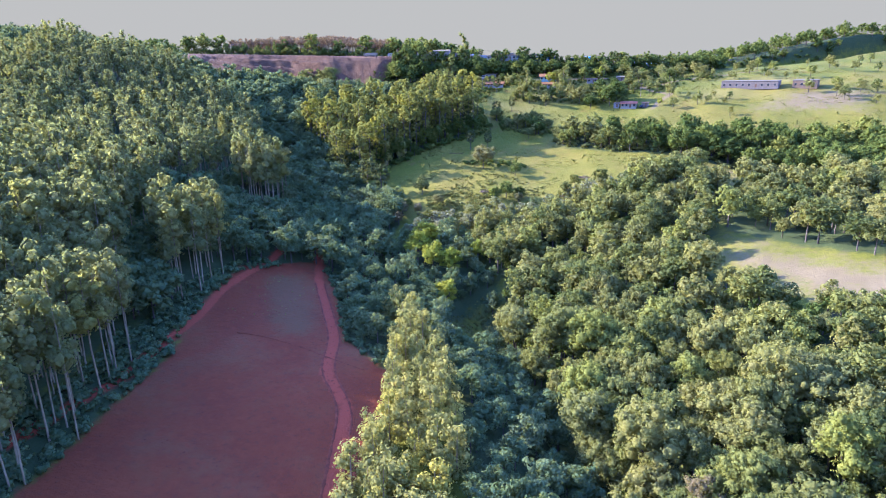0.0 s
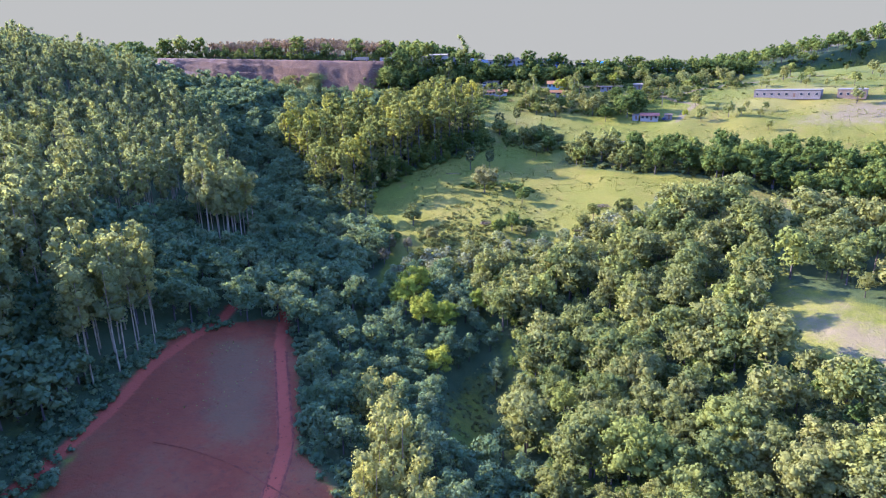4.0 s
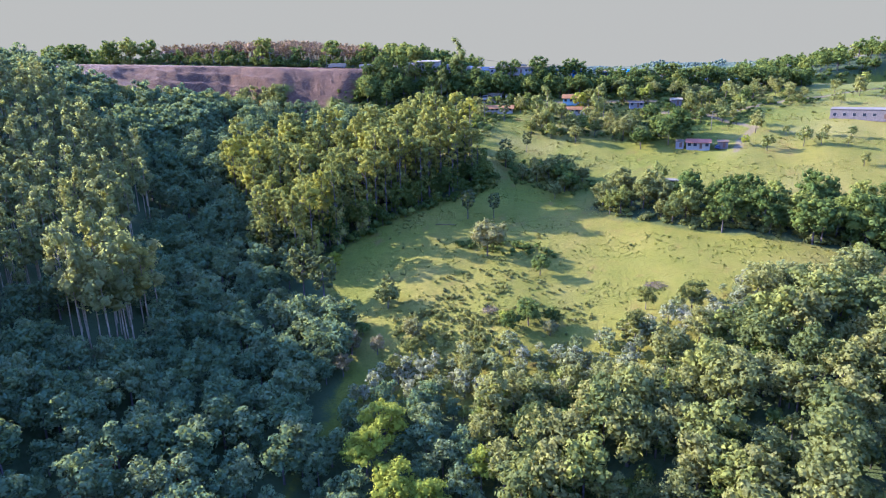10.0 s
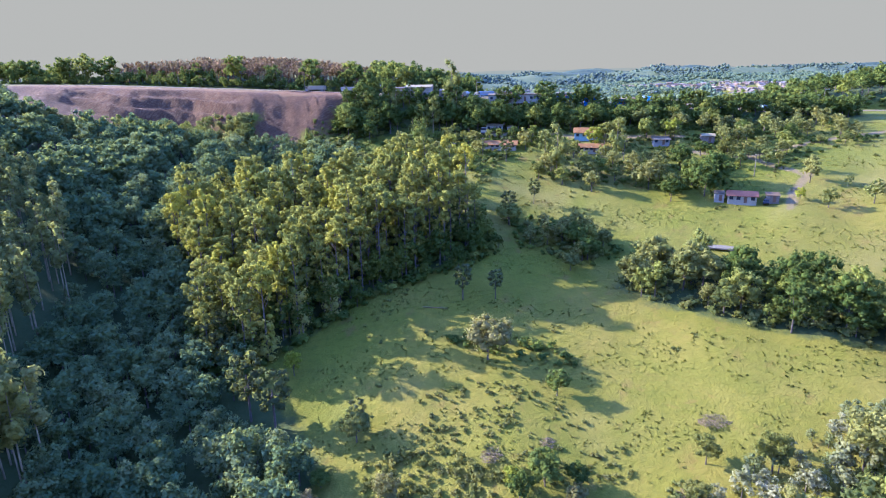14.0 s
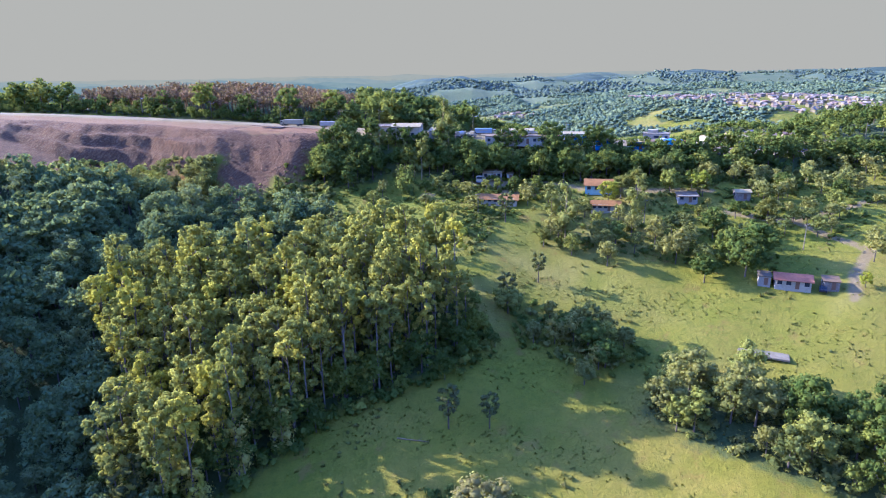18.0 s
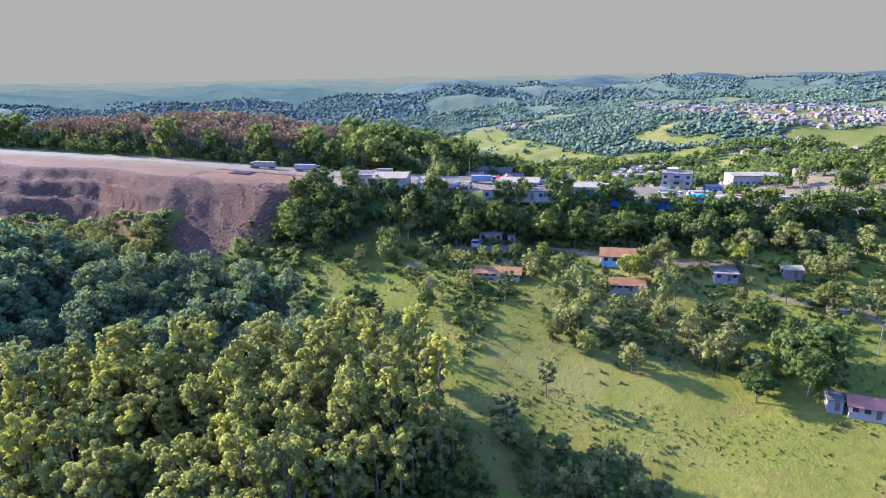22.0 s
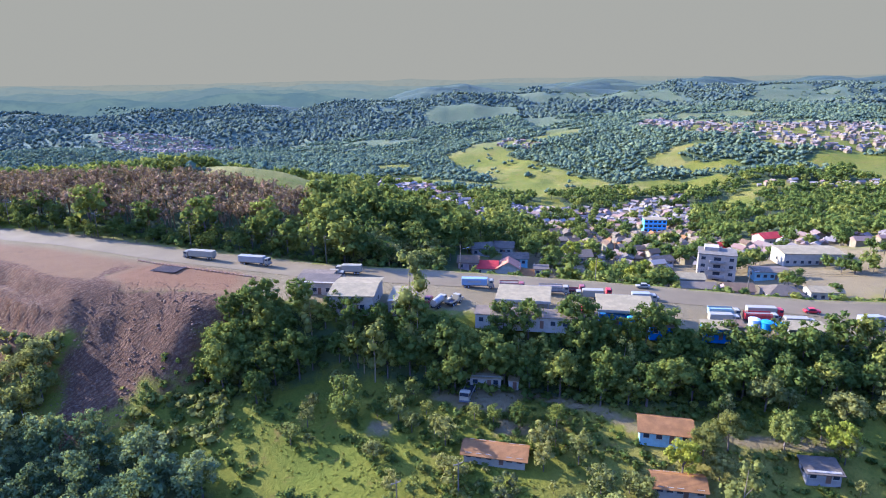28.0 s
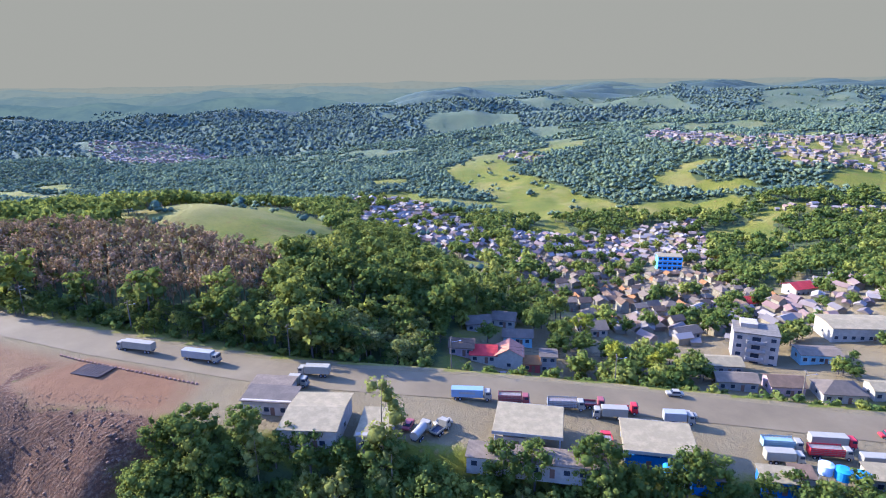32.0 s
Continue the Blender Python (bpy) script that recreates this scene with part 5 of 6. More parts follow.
def tussock(rng):
    """A tuft of grass: a few leaning blades."""
    V, N = [], []
    for k in range(6):
        a, r, h = rng.uniform(0, 6.283), rng.uniform(.1, .5), rng.uniform(.5, 1.1)
        c, d = np.array([math.cos(a) * r, math.sin(a) * r, -.1]), np.array([-math.sin(a), math.cos(a), 0]) * rng.uniform(.25, .5)
        V += [c - d, c + d, c * 1.8 + np.array([0, 0, h])]
        N += [np.array([math.cos(a) * .4, math.sin(a) * .4, .9])] * 3
    return (np.array(V), np.arange(18).reshape(-1, 3), np.array(N)), (np.array(V[:3]) * .3, np.array([[0, 1, 2]]))


tuft_leaf = leaf_material("tussock grass", [(0, (.16, .16, .02)), (.5, (.22, .20, .03)), (1, (.30, .24, .08))], False, .25)
tufts = scatter(meadow_poly, 1.35, 100, lambda X, Y: rolling(X, Y, 24, 101) + .7 * rolling(X, Y, 7, 102) > .1, True)
grow("grass_tussocks", kinds_of(tussock, 5, 410), tufts, tuft_leaf, tuft_leaf, "rough tussocks of grass over the pasture", 103, .2, .55, "grass")
quarry_green = np.concatenate([scatter([(-150, 440), (-118, 445), (-92, 428), (-84, 436), (-88, 452), (-118, 460), (-150, 466)], 3.6, 72), scatter([(-66, 424), (-40, 424), (-36, 438), (-50, 440), (-60, 437)], 3.4, 82)])
grow("quarry_scrub", bush, quarry_green, leaf_broad_stuff, bark_dark, "green scrub climbing the foot of the quarry", 73, .8, 2.2)
roadside = np.array([(x, road_y(x) + rng.uniform(11, 19)) for x in np.arange(-380, 300, 1.5)])
grow("roadside_scrub", bush, roadside, leaf_deep_stuff, bark_dark, "green verge scrub along the highway", 74, .5, 1.9)

grow("quarry_trees", fine_broad, scatter([(-190, 440), (-165, 428), (-120, 434), (-94, 424), (-84, 434), (-88, 447), (-118, 452), (-150, 449)], 5.6, 121), leaf_broad_stuff, bark_dark, "light green trees at the foot of the quarry", 122, .45, .9)

# loose stones and furrows on the quarry face
stones = scatter([(-150, 468), (-95, 446), (-82, 430), (-70, 440), (-50, 450), (-46, 470), (-100, 470), (-150, 486)], .95, 75, wild=True)


def stone(rng):
    iv, it = ico()
    v = iv * (1 + rng.uniform(-.35, .35, (len(iv), 1))) * np.array([1, .8, .6])
    n = iv / np.linalg.norm(iv, axis=1)[:, None]
    return (v, it, n), (v[:3] * .01, np.array([[0, 1, 2]]))


stone_mat = plain("quarry stone", (0.185, 0.112, 0.062), .95, 0, .5, .5)
grow("quarry_stones", kinds_of(stone, 4, 390), stones, stone_mat, stone_mat, "loose red-brown rubble on the quarry face", 76, .05, .24, "rubble")

coarse = scatter([(-90, 452), (-84, 436), (-76, 426), (-66, 430), (-58, 442), (-50, 446), (-48, 462), (-70, 464), (-90, 462)], 1.9, 77, lambda X, Y: rolling(X, Y, 14, 78) > -.25, True)
grow("quarry_boulders", kinds_of(stone, 4, 395), coarse, stone_mat, stone_mat, "larger pale blocks tumbled down the quarry face", 79, .18, .55, "rubble")
tongue = scatter(TONGUE, 2.1, 143, lambda X, Y: rolling(X, Y, 9, 144) > .0, True)
grow("tongue_scrub", bush, tongue, leaf_broad_stuff, bark_dark, "low scrub creeping up the quarry's foot", 145, .25, .8)

# the red field: banks of soil along the tracks, clods
soil_mat = plain("red clods", (0.20, 0.056, 0.022), .95, 0, .5, .7)


def soil_bank(line, shift, label, seed):
    """A low uneven ridge of pushed soil beside a track."""
    r = random.Random(seed)
    pts = []
    for (ax, ay), (bx, by) in zip(line, line[1:]):
        n = max(2, int(math.hypot(bx - ax, by - ay) / 1.2))
        pts += [(ax + (bx - ax) * k / n, ay + (by - ay) * k / n) for k in range(n)]
    sx = np.convolve(np.pad([q[0] for q in pts], 5, "edge"), np.ones(11) / 11, "valid") + shift
    sy = np.convolve(np.pad([q[1] for q in pts], 5, "edge"), np.ones(11) / 11, "valid")
    V, F = [], []
    for k, (x, y) in enumerate(zip(sx, sy)):
        w, h = r.uniform(.25, .5), r.uniform(.08, .34)
        z = float(height(x, y))
        V += [(x - w, y, z - .1), (x + r.uniform(-.1, .1), y, z + h), (x + w, y, z - .1)]
        if k:
            b = 3 * k
            F += [(b - 3, b - 2, b + 1, b), (b - 2, b - 1, b + 2, b + 1)]
    tagged(new("soil_bank", mesh_from("soil_bank", V, F, [soil_mat])), label, "soil bank", kind="structure")


soil_bank(RED_TRACKS[1][1:], -1.5, "low dark ridge of red soil beside the field track", 1)
soil_bank(RED_TRACKS[1][1:], 1.6, "low dark ridge of red soil beside the field track", 2)
soil_bank([(-60, 146), (-46, 143), (-38, 140), (-30, 133), (-20, 128)], 0, "low ridge of red soil across the field", 3)
clods = np.concatenate([scatter(RED_FIELD, 3.4, 105, wild=True), scatter([(-36, 150), (-30, 128), (-18, 124), (-20, 112), (-30, 118), (-38, 142)], 1.3, 106, wild=True)])
grow("soil_clods", kinds_of(stone, 4, 395), clods, soil_mat, soil_mat, "scattered clods of red soil on the field", 107, .05, .26, "soil")
weeds = scatter([(-66, 150), (-50, 158), (-46, 185), (-54, 198), (-68, 190)], 2.0, 108, lambda X, Y: rolling(X, Y, 12, 109) > .1, True)
grow("field_weeds", kinds_of(tussock, 5, 415), weeds, tuft_leaf, tuft_leaf, "sparse weeds coming up on the red field", 110, .15, .4, "weeds")

HOMES = [(26, 418.5, 9), (62.5, 421.5, 9), (61.5, 409, 8), (89.5, 410, 6), (107.8, 409.5, 5), (25, 441.5, 7), (20.5, 436.5, 6), (31.8, 440, 4)]
gardens = scatter(GARDENS, 5.8, 77, lambda X, Y: (np.max([inside(X, Y, q) for q in YARDS], 0) < -1) & (np.min([np.hypot(X - a, Y - b) - r for a, b, r in HOMES], 0) > 0) & (along(X, Y, FARM_TRACKS[0]) > 4) & (rolling(X, Y, 45, 79) > -.1))
grow("garden_trees", wood_broad, gardens, leaf_broad_stuff, bark_dark, "mixed garden trees and thickets between the farmhouses", 78, .25, .7)
lush = scatter(GARDENS, 2.0, 83, lambda X, Y: (np.max([inside(X, Y, q) for q in YARDS], 0) < 0) & (np.min([np.hypot(X - a, Y - b) - r for a, b, r in HOMES], 0) > -3) & (along(X, Y, FARM_TRACKS[0]) > 2.5) & (rolling(X, Y, 22, 84) + .5 * rolling(X, Y, 7, 85) > .05), True)
grow("garden_scrub", bush, lush, leaf_deep_stuff, bark_dark, "lush low scrub and crops round the farmhouses", 86, .25, .95)
fringe = scatter([(-22, 243), (14, 236), (44, 236), (68, 248), (96, 262), (92, 272), (66, 262), (44, 252), (12, 252), (-14, 256)], 4.2, 80)
grow("wood_fringe", wood_broad, fringe, leaf_material("fringe leaves", [(0, (.16, .18, .07)), (.5, (.26, .25, .12)), (1, (.36, .32, .19))], False), bark_dark, "ragged pale scrub trees on the wood's edge", 81, .2, .6)

# ---- buildings ----


def add_box(bm, c, s, turn=0.0):
    m = Matrix.Translation(c) @ Matrix.Rotation(turn, 4, "Z") @ Matrix.Diagonal((*s, 1))
    return bmesh.ops.create_cube(bm, size=1, matrix=m)["verts"]


def add_rod(bm, a, b, r, sides=8, r2=None):
    a, b = Vector(a), Vector(b)
    m = Matrix.Translation((a + b) / 2) @ (b - a).to_track_quat("Z", "Y").to_matrix().to_4x4()
    bmesh.ops.create_cone(bm, cap_ends=True, segments=sides, radius1=r, radius2=r if r2 is None else r2, depth=(b - a).length, matrix=m)


def part(name, bm, material, parent, label="", bevel=0.0):
    """Links a bmesh as one mesh under a thing."""
    if bevel:
        bmesh.ops.bevel(bm, geom=bm.edges[:], offset=bevel, segments=1, affect="EDGES")
    me = bpy.data.meshes.new(name)
    bm.to_mesh(me)
    bm.free()
    me.materials.append(material)
    ob = new(name, me)
    ob.parent = parent
    if label:
        ob["label"] = label
    return ob


def boxes(*items):
    bm = bmesh.new()
    for c, s in items:
        add_box(bm, c, s)
    return bm


def roof_mat(name, colour, pitch, rough=.8, metal=0.0, relief=.35):
    """Tiles or corrugated sheet: courses across the slope, with weathering."""
    m = Nodes(name)
    co = m.add("TexCoord").outputs["Object"]
    w = m.add("TexWave", wave_type="BANDS", bands_direction="X")
    w.inputs["Scale"].default_value = pitch
    m.join(co, w.inputs["Vector"])
    f = m.noise(.5, 5, .7)
    c = m.mix(m.ramp(f, .38, .68), tuple(v * .68 for v in colour), colour)
    c = m.mix(m.math("MULTIPLY", m.noise(3.5, 4), .45), c, tuple(min(1, v * 1.25) for v in colour))
    return m.surface(c, rough, metal, m.bump(w.outputs["Fac"], relief, .06), 0.08)


clay, red_roof = roof_mat("clay tiles", (0.235, 0.110, 0.036), 1.6), roof_mat("red painted roof", (0.42, 0.045, 0.036), 1.2)
orange_roof = roof_mat("orange tiles", (0.40, 0.165, 0.085), 1.5)
grey_roof, white_roof = roof_mat("grey fibre cement", (0.118, 0.090, 0.058), 1.4), roof_mat("white sheet roof", (0.25, 0.192, 0.092), 1.2, .7, relief=.12)
brown_roof, pale_roof = roof_mat("brown roof", (0.140, 0.088, 0.046), 1.5), roof_mat("pale worn roof", (0.165, 0.120, 0.070), 1.4)
faded_roof = roof_mat("faded red roof", (0.300, 0.112, 0.056), 1.2)
w_white, w_cream, w_teal, w_pink, w_grey = plain("white wall", (0.33, 0.285, 0.20), .9), plain("cream wall", (0.362, 0.295, 0.20), .9), plain("turquoise wall", (0.237, 0.365, 0.356), .9), plain("pinkish wall", (0.325, 0.231, 0.201), .9), plain("grey render", (0.262, 0.228, 0.175), .9)
w_wood, w_blue, concrete = plain("weathered boards", (0.206, 0.165, 0.125), .9, 0, .4, 2), plain("blue wall", (0.031, 0.122, 0.284), .7), plain("concrete", (0.165, 0.135, 0.088), .9, 0, .35)
WALLS = [plain(n + " town wall", c, .9) for n, c in (("beige", (0.216, 0.175, 0.098)), ("ochre", (0.198, 0.147, 0.073)), ("stone", (0.175, 0.147, 0.091)), ("rose", (0.202, 0.138, 0.084)), ("chalk", (0.258, 0.216, 0.129)), ("dull green", (0.156, 0.175, 0.108)))]
glass, timber, steel = plain("dark window glass", (.03, .035, .04), .15, 0, .2), plain("door wood", (.16, .09, .05), .6), plain("galvanised steel", (.40, .41, .42), .45, .8)
dark_steel, rubber, bumper = plain("dark steel", (.05, .05, .055), .5, .5), plain("rubber", (.02, .02, .02), .9), plain("grey plastic", (.10, .10, .10), .6)


def gable(w, d, h, rise, over, thick=.14, hip=0.0):
    """A pitched roof of two slabs with eaves, ridge along x; hip draws in the ridge's ends."""
    bm = bmesh.new()
    W, D = w / 2 + over, d / 2 + over
    drop = rise * over / (d / 2)
    pts = [(-W, -D, h - drop), (W, -D, h - drop), (W, D, h - drop), (-W, D, h - drop), (-W + hip * D, 0, h + rise), (W - hip * D, 0, h + rise)]
    top = [bm.verts.new(p) for p in pts]
    low = [bm.verts.new((x, y, z - thick)) for x, y, z in pts]
    for f in ((0, 1, 5, 4), (2, 3, 4, 5), (1, 2, 5), (3, 0, 4)):
        if len(f) == 4 or hip:
            bm.faces.new([top[i] for i in f]), bm.faces.new([low[i] for i in reversed(f)])
    for a, b in ((0, 1), (1, 2), (2, 3), (3, 0)) if hip else ((0, 1), (1, 5), (5, 2), (2, 3), (3, 4), (4, 0)):
        bm.faces.new([top[b], top[a], low[a], low[b]])
    return bm


def house(w, d, h, rise, wall, roof, over=.5, hip=0.0, windows=3, storeys=1, label="", name="house", back=True, shed=False, small=False):
    """A house about its own middle: walls, roof, door and windows, front to -y."""
    e = tagged(new(name), label, "house" if name == "house" else name.replace("_", " "))
    bm = bmesh.new()
    add_box(bm, (0, 0, h / 2 - .5), (w, d, h + 1))
    if not hip and not shed:
        g = [bm.verts.new(p) for p in ((-w / 2, -d / 2, h), (-w / 2, d / 2, h), (-w / 2, 0, h + rise - .02), (w / 2, -d / 2, h), (w / 2, d / 2, h), (w / 2, 0, h + rise - .02))]
        bm.faces.new(g[:3]), bm.faces.new([g[5], g[4], g[3]])
    part("wall", bm, wall, e)
    if shed:
        bm = bmesh.new()
        v = add_box(bm, (0, 0, h + .12), (w + 2 * over, d + 2 * over, .16))
        for k in v:
            k.co.z += rise * (k.co.y / d)
        part("roof", bm, roof, e)
    else:
        part("roof", gable(w, d, h, rise, over, hip=hip), roof, e)
    part("door", boxes(((w * .12, -d / 2 - .02, 1.0), (.95, .10, 2.0))), timber, e)
    for s in range(storeys):
        z = 1.5 + 2.8 * s
        for k in range(windows):
            x = -w / 2 + w * (k + .5) / windows
            if abs(x - w * .12) < 1.0 and s == 0:
                continue
            for y in ((-d / 2, d / 2) if back else (-d / 2,)):
                side = -1 if y < 0 else 1
                fr = part("window", boxes(((x - .62, y + side * .03, z), (.08, .12, 1.2)), ((x + .62, y + side * .03, z), (.08, .12, 1.2)), ((x, y + side * .03, z + .6), (1.32, .12, .08)), ((x, y + side * .05, z - .62), (1.4, .18, .08))), w_white, e)
                if not small:
                    part("pane", boxes(((x, y + side * .015, z), (1.18, .05, 1.14))), glass, fr, "dark window glass")
                else:
                    fr.data.materials.append(glass)
        if s == 0 and not small:
            for side in (-1, 1):
                fr = part("window", boxes(((side * (w / 2 + .03), 0, z), (.12, 1.3, 1.2))), w_white, e)
                part("pane", boxes(((side * (w / 2 + .08), 0, z), (.05, 1.1, 1.0))), glass, fr, "dark window glass")
    return e


def put(e, x, y, turn=0.0, z=None, lift=0.0):
    e.matrix_world = pose(x, y, (float(height(x, y)) if z is None else z) + lift, 0, 0, turn)
    return e


put(house(13, 5.0, 2.1, 1.2, w_white, clay, .7, windows=6, label="long low white farmhouse with a clay tile roof", name="farmhouse"), 26, 418.5, -12)
put(house(10.4, 6.6, 2.7, 1.6, w_teal, clay, .6, windows=4, label="turquoise farmhouse with a worn clay tile roof", name="farmhouse"), 62.5, 421.5, -12)
put(house(9.4, 5.0, 2.1, 1.1, w_white, clay, .6, windows=5, label="white farmhouse with a worn clay tile roof above the pasture", name="farmhouse"), 61.5, 409, -9)
put(house(6.2, 4.2, 2.3, .6, w_grey, grey_roof, .5, windows=3, label="grey shed house with a flat fibre-cement roof", shed=True, name="shed"), 89.5, 410, -8)
put(house(4.6, 4.0, 2.5, .7, w_wood, white_roof, .4, windows=1, label="small board hut with a pale sheet roof", name="hut"), 107.8, 409.5, -8)
put(house(8.6, 5.2, 2.5, 1.1, w_white, faded_roof, .5, windows=4, label="white cottage with a faded red roof in the pasture", name="cottage"), 101, 361.5, -21)
put(house(3.0, 4.0, 2.4, .3, w_grey, grey_roof, .2, windows=1, label="grey lean-to beside the white cottage", shed=True, name="shed"), 94.6, 363.8, -21)
put(house(3.6, 4.0, 2.3, .3, w_wood, brown_roof, .3, windows=1, label="dark carport hut beside the white cottage", shed=True, name="shed"), 109.5, 358.5, -21)
put(house(7.5, 5.0, 2.9, .5, w_white, white_roof, .6, windows=3, label="white workshop with a flat sheet roof under the bank", shed=True, name="workshop"), 25, 441.5, -6)
put(house(2.4, 2.6, 2.4, .3, w_white, white_roof, .2, windows=1, label="small white kiosk beside the workshop", shed=True, name="kiosk"), 31.8, 440, -10)
put(house(30, 9, 3.6, .4, w_wood, concrete, .2, windows=9, storeys=1, label="long unfinished pale building with window holes above the pasture", shed=True, name="long_building"), 172, 366, -36)
put(house(12, 9, 3.6, .4, WALLS[3], concrete, .2, windows=4, storeys=1, label="pinkish unfinished block beside the long building", shed=True, name="block"), 196, 352, -36)
slab = tagged(new("slab"), "weathered grey concrete slab lying in the pasture", "slab")
part("plate", boxes(((0, 0, .15), (11, 4.6, .5))), concrete, slab, bevel=.06)
put(slab, 83, 338, -25)

dry_wood = plain("grey dead wood", (.20, .142, .075), .95, 0, .4, 2)


def brush_pile(wide, sticks, seed, label):
    """A heap of cut branches: sticks laid across one another over a low mound."""
    r = random.Random(seed)
    e = tagged(new("brush_pile"), label, "brush pile", "brush piles")
    for layer in range(3):
        bm = bmesh.new()
        for _ in range(sticks // 3):
            a, q = r.uniform(0, 6.283), wide * math.sqrt(r.random()) * .5
            x, y = q * math.cos(a) * 1.5, q * math.sin(a) * .8
            z = (.15 + .3 * layer) * max(.15, 1 - 2 * q / wide) + .05
            t, ln = r.uniform(0, 6.283), r.uniform(.6, 1.7)
            dx, dy = math.cos(t) * ln / 2, math.sin(t) * ln / 2
            add_rod(bm, (x - dx, y - dy, z + r.uniform(-.2, .15)), (x + dx, y + dy, z + r.uniform(-.1, .4)), r.uniform(.025, .06), 5, .015)
        part("brush", bm, dry_wood, e)
    return e


for x, y, w, n, k in ((58, 272, 5.5, 330, 1), (47, 256, 4.5, 200, 2), (13, 269.5, 5.0, 240, 3), (24, 271, 3.0, 120, 4)):
    put(brush_pile(w, n, k, "heap of grey cut branches lying in the pasture"), x, y, 20 * k)
log = tagged(new("fallen_log"), "long pale fallen tree trunk lying in the shaded grass", "log")
bm = bmesh.new()
add_rod(bm, (-3.6, 0, .18), (3.4, .3, .22), .17, 9, .09)
part("trunk", bm, dry_wood, log)
for k, (x, d) in enumerate(((1.2, .8), (2.4, -.7), (3.0, .5))):
    bm = bmesh.new()
    add_rod(bm, (x, .15, .22), (x + .6, .15 + d, .5), .05, 6, .02)
    part("branch", bm, dry_wood, log)
put(log, 0.2, 320.4, -14)

# yard of the truck stop
put(house(11.5, 14.5, 4.6, .9, w_cream, white_roof, .5, windows=2, label="large pale warehouse with a white sheet roof", name="warehouse"), -9.2, 458.8, -3, road_z(-9) - .1)
put(house(11.5, 6, 3.6, .5, w_cream, grey_roof, .4, windows=3, label="low store with a grey roof beside the warehouse", shed=True, name="store"), -21.5, 466.5, -6, road_z(-21) - .1)
put(house(9.5, 5, 3.0, .3, w_white, pale_roof, .4, windows=2, label="low store with a pale roof near the highway", shed=True, name="store"), -23, 473, -6, road_z(-23) - .1)
put(house(6.5, 10, 3.4, .5, w_grey, white_roof, .3, windows=2, label="low white-roofed store in the truck yard", shed=True, name="store"), 3.6, 457, -4, road_z(4) - .1)
put(house(27, 4.6, 3.0, .4, w_white, pale_roof, .3, windows=9, label="long low white row of shops along the yard", shed=True, name="shop_row"), 36.2, 448.5, -10, road_z(36) - .3)


def canopy(w, d, h, wall, label):
    """An open roof on posts over a walled back half."""
    e = tagged(new("canopy"), label, "canopy")
    part("roof", boxes(((0, 0, h), (w, d, .5))), white_roof, e, bevel=.08)
    for y in (-d / 2 - .03, d / 2 + .03):
        part("fascia", boxes(((0, y, h - .1), (w + .06, .06, .75))), w_white, e)
    for x in (-w / 2 + .6, 0, w / 2 - .6):
        for y in (-d / 2 + .8, d / 2 - .8):
            bm = bmesh.new()
            add_rod(bm, (x, y, -.6), (x, y, h - .25), .16, 8)
            part("post", bm, steel, e)
    part("wall", boxes(((-w * .15, -d * .28, (h - 1) / 2 - .3), (w * .62, d * .34, h - .9))), wall, e)
    part("door", boxes(((-w * .15, -d * .45 - .03, 1.0), (1.0, .1, 2.0))), timber, e)
    return e


put(canopy(14.5, 12, 4.0, w_cream, "filling-station canopy with a wide white roof"), 36, 459.5, -10, road_z(35) - .05)
put(canopy(14.5, 12, 4.2, w_blue, "white-roofed truck canopy over a blue-walled shop"), 61.9, 455, -10, road_z(61) - .05)
put(house(5.5, 4, 2.8, .3, w_blue, pale_roof, .3, windows=2, label="small blue-walled snack bar in the yard", shed=True, name="snack_bar"), 68.6, 446, -10, road_z(68) - .1)
put(house(6.5, 4.5, 2.9, .4, w_blue, white_roof, .3, windows=2, label="blue-walled shop with a white flat roof", shed=True, name="shop"), 82.5, 446.5, -10, road_z(82) - .1)
put(house(4, 3.6, 3.1, .4, w_cream, brown_roof, .3, windows=1, label="small shop with a rusty brown roof", shed=True, name="shop"), 87.5, 447.5, -10, road_z(87) - .1)
put(house(9, 5, 3.0, .4, w_white, white_roof, .3, windows=3, label="low white-roofed shop at the yard's edge", shed=True, name="shop"), 106, 449, -8, road_z(106) - .1)


def tank(r, h, mat, label):
    e = tagged(new("water_tank"), label, "tank")
    bm = bmesh.new()
    add_rod(bm, (0, 0, 0), (0, 0, h), r * .9, 20, r)
    part("drum", bm, mat, e)
    bm = bmesh.new()
    add_rod(bm, (0, 0, h), (0, 0, h + .3), r * 1.03, 20, r * .5)
    part("lid", bm, mat, e)
    for a in range(4):
        bm = bmesh.new()
        add_rod(bm, (r * .7 * math.cos(a * 1.571), r * .7 * math.sin(a * 1.571), -2.6), (r * .7 * math.cos(a * 1.571), r * .7 * math.sin(a * 1.571), .02), .09, 6)
        part("leg", bm, steel, e)
    return e


tank_blue, tank_pale = plain("blue tank plastic", (.05, .23, .42), .5), plain("pale tank plastic", (.55, .62, .66), .5)
for x, y, r, m in ((61, 445.6, 1.0, tank_blue), (63.6, 445.2, 1.0, tank_blue), (95.5, 447.5, 1.6, tank_blue), (98.5, 446.4, 1.5, tank_blue), (93, 449, 1.4, tank_pale)):
    put(tank(r, 2.0, m, "round blue plastic water tank on a stand" if m is tank_blue else "round pale water tank on a stand"), x, y, 0, road_z(x) + 2.1)

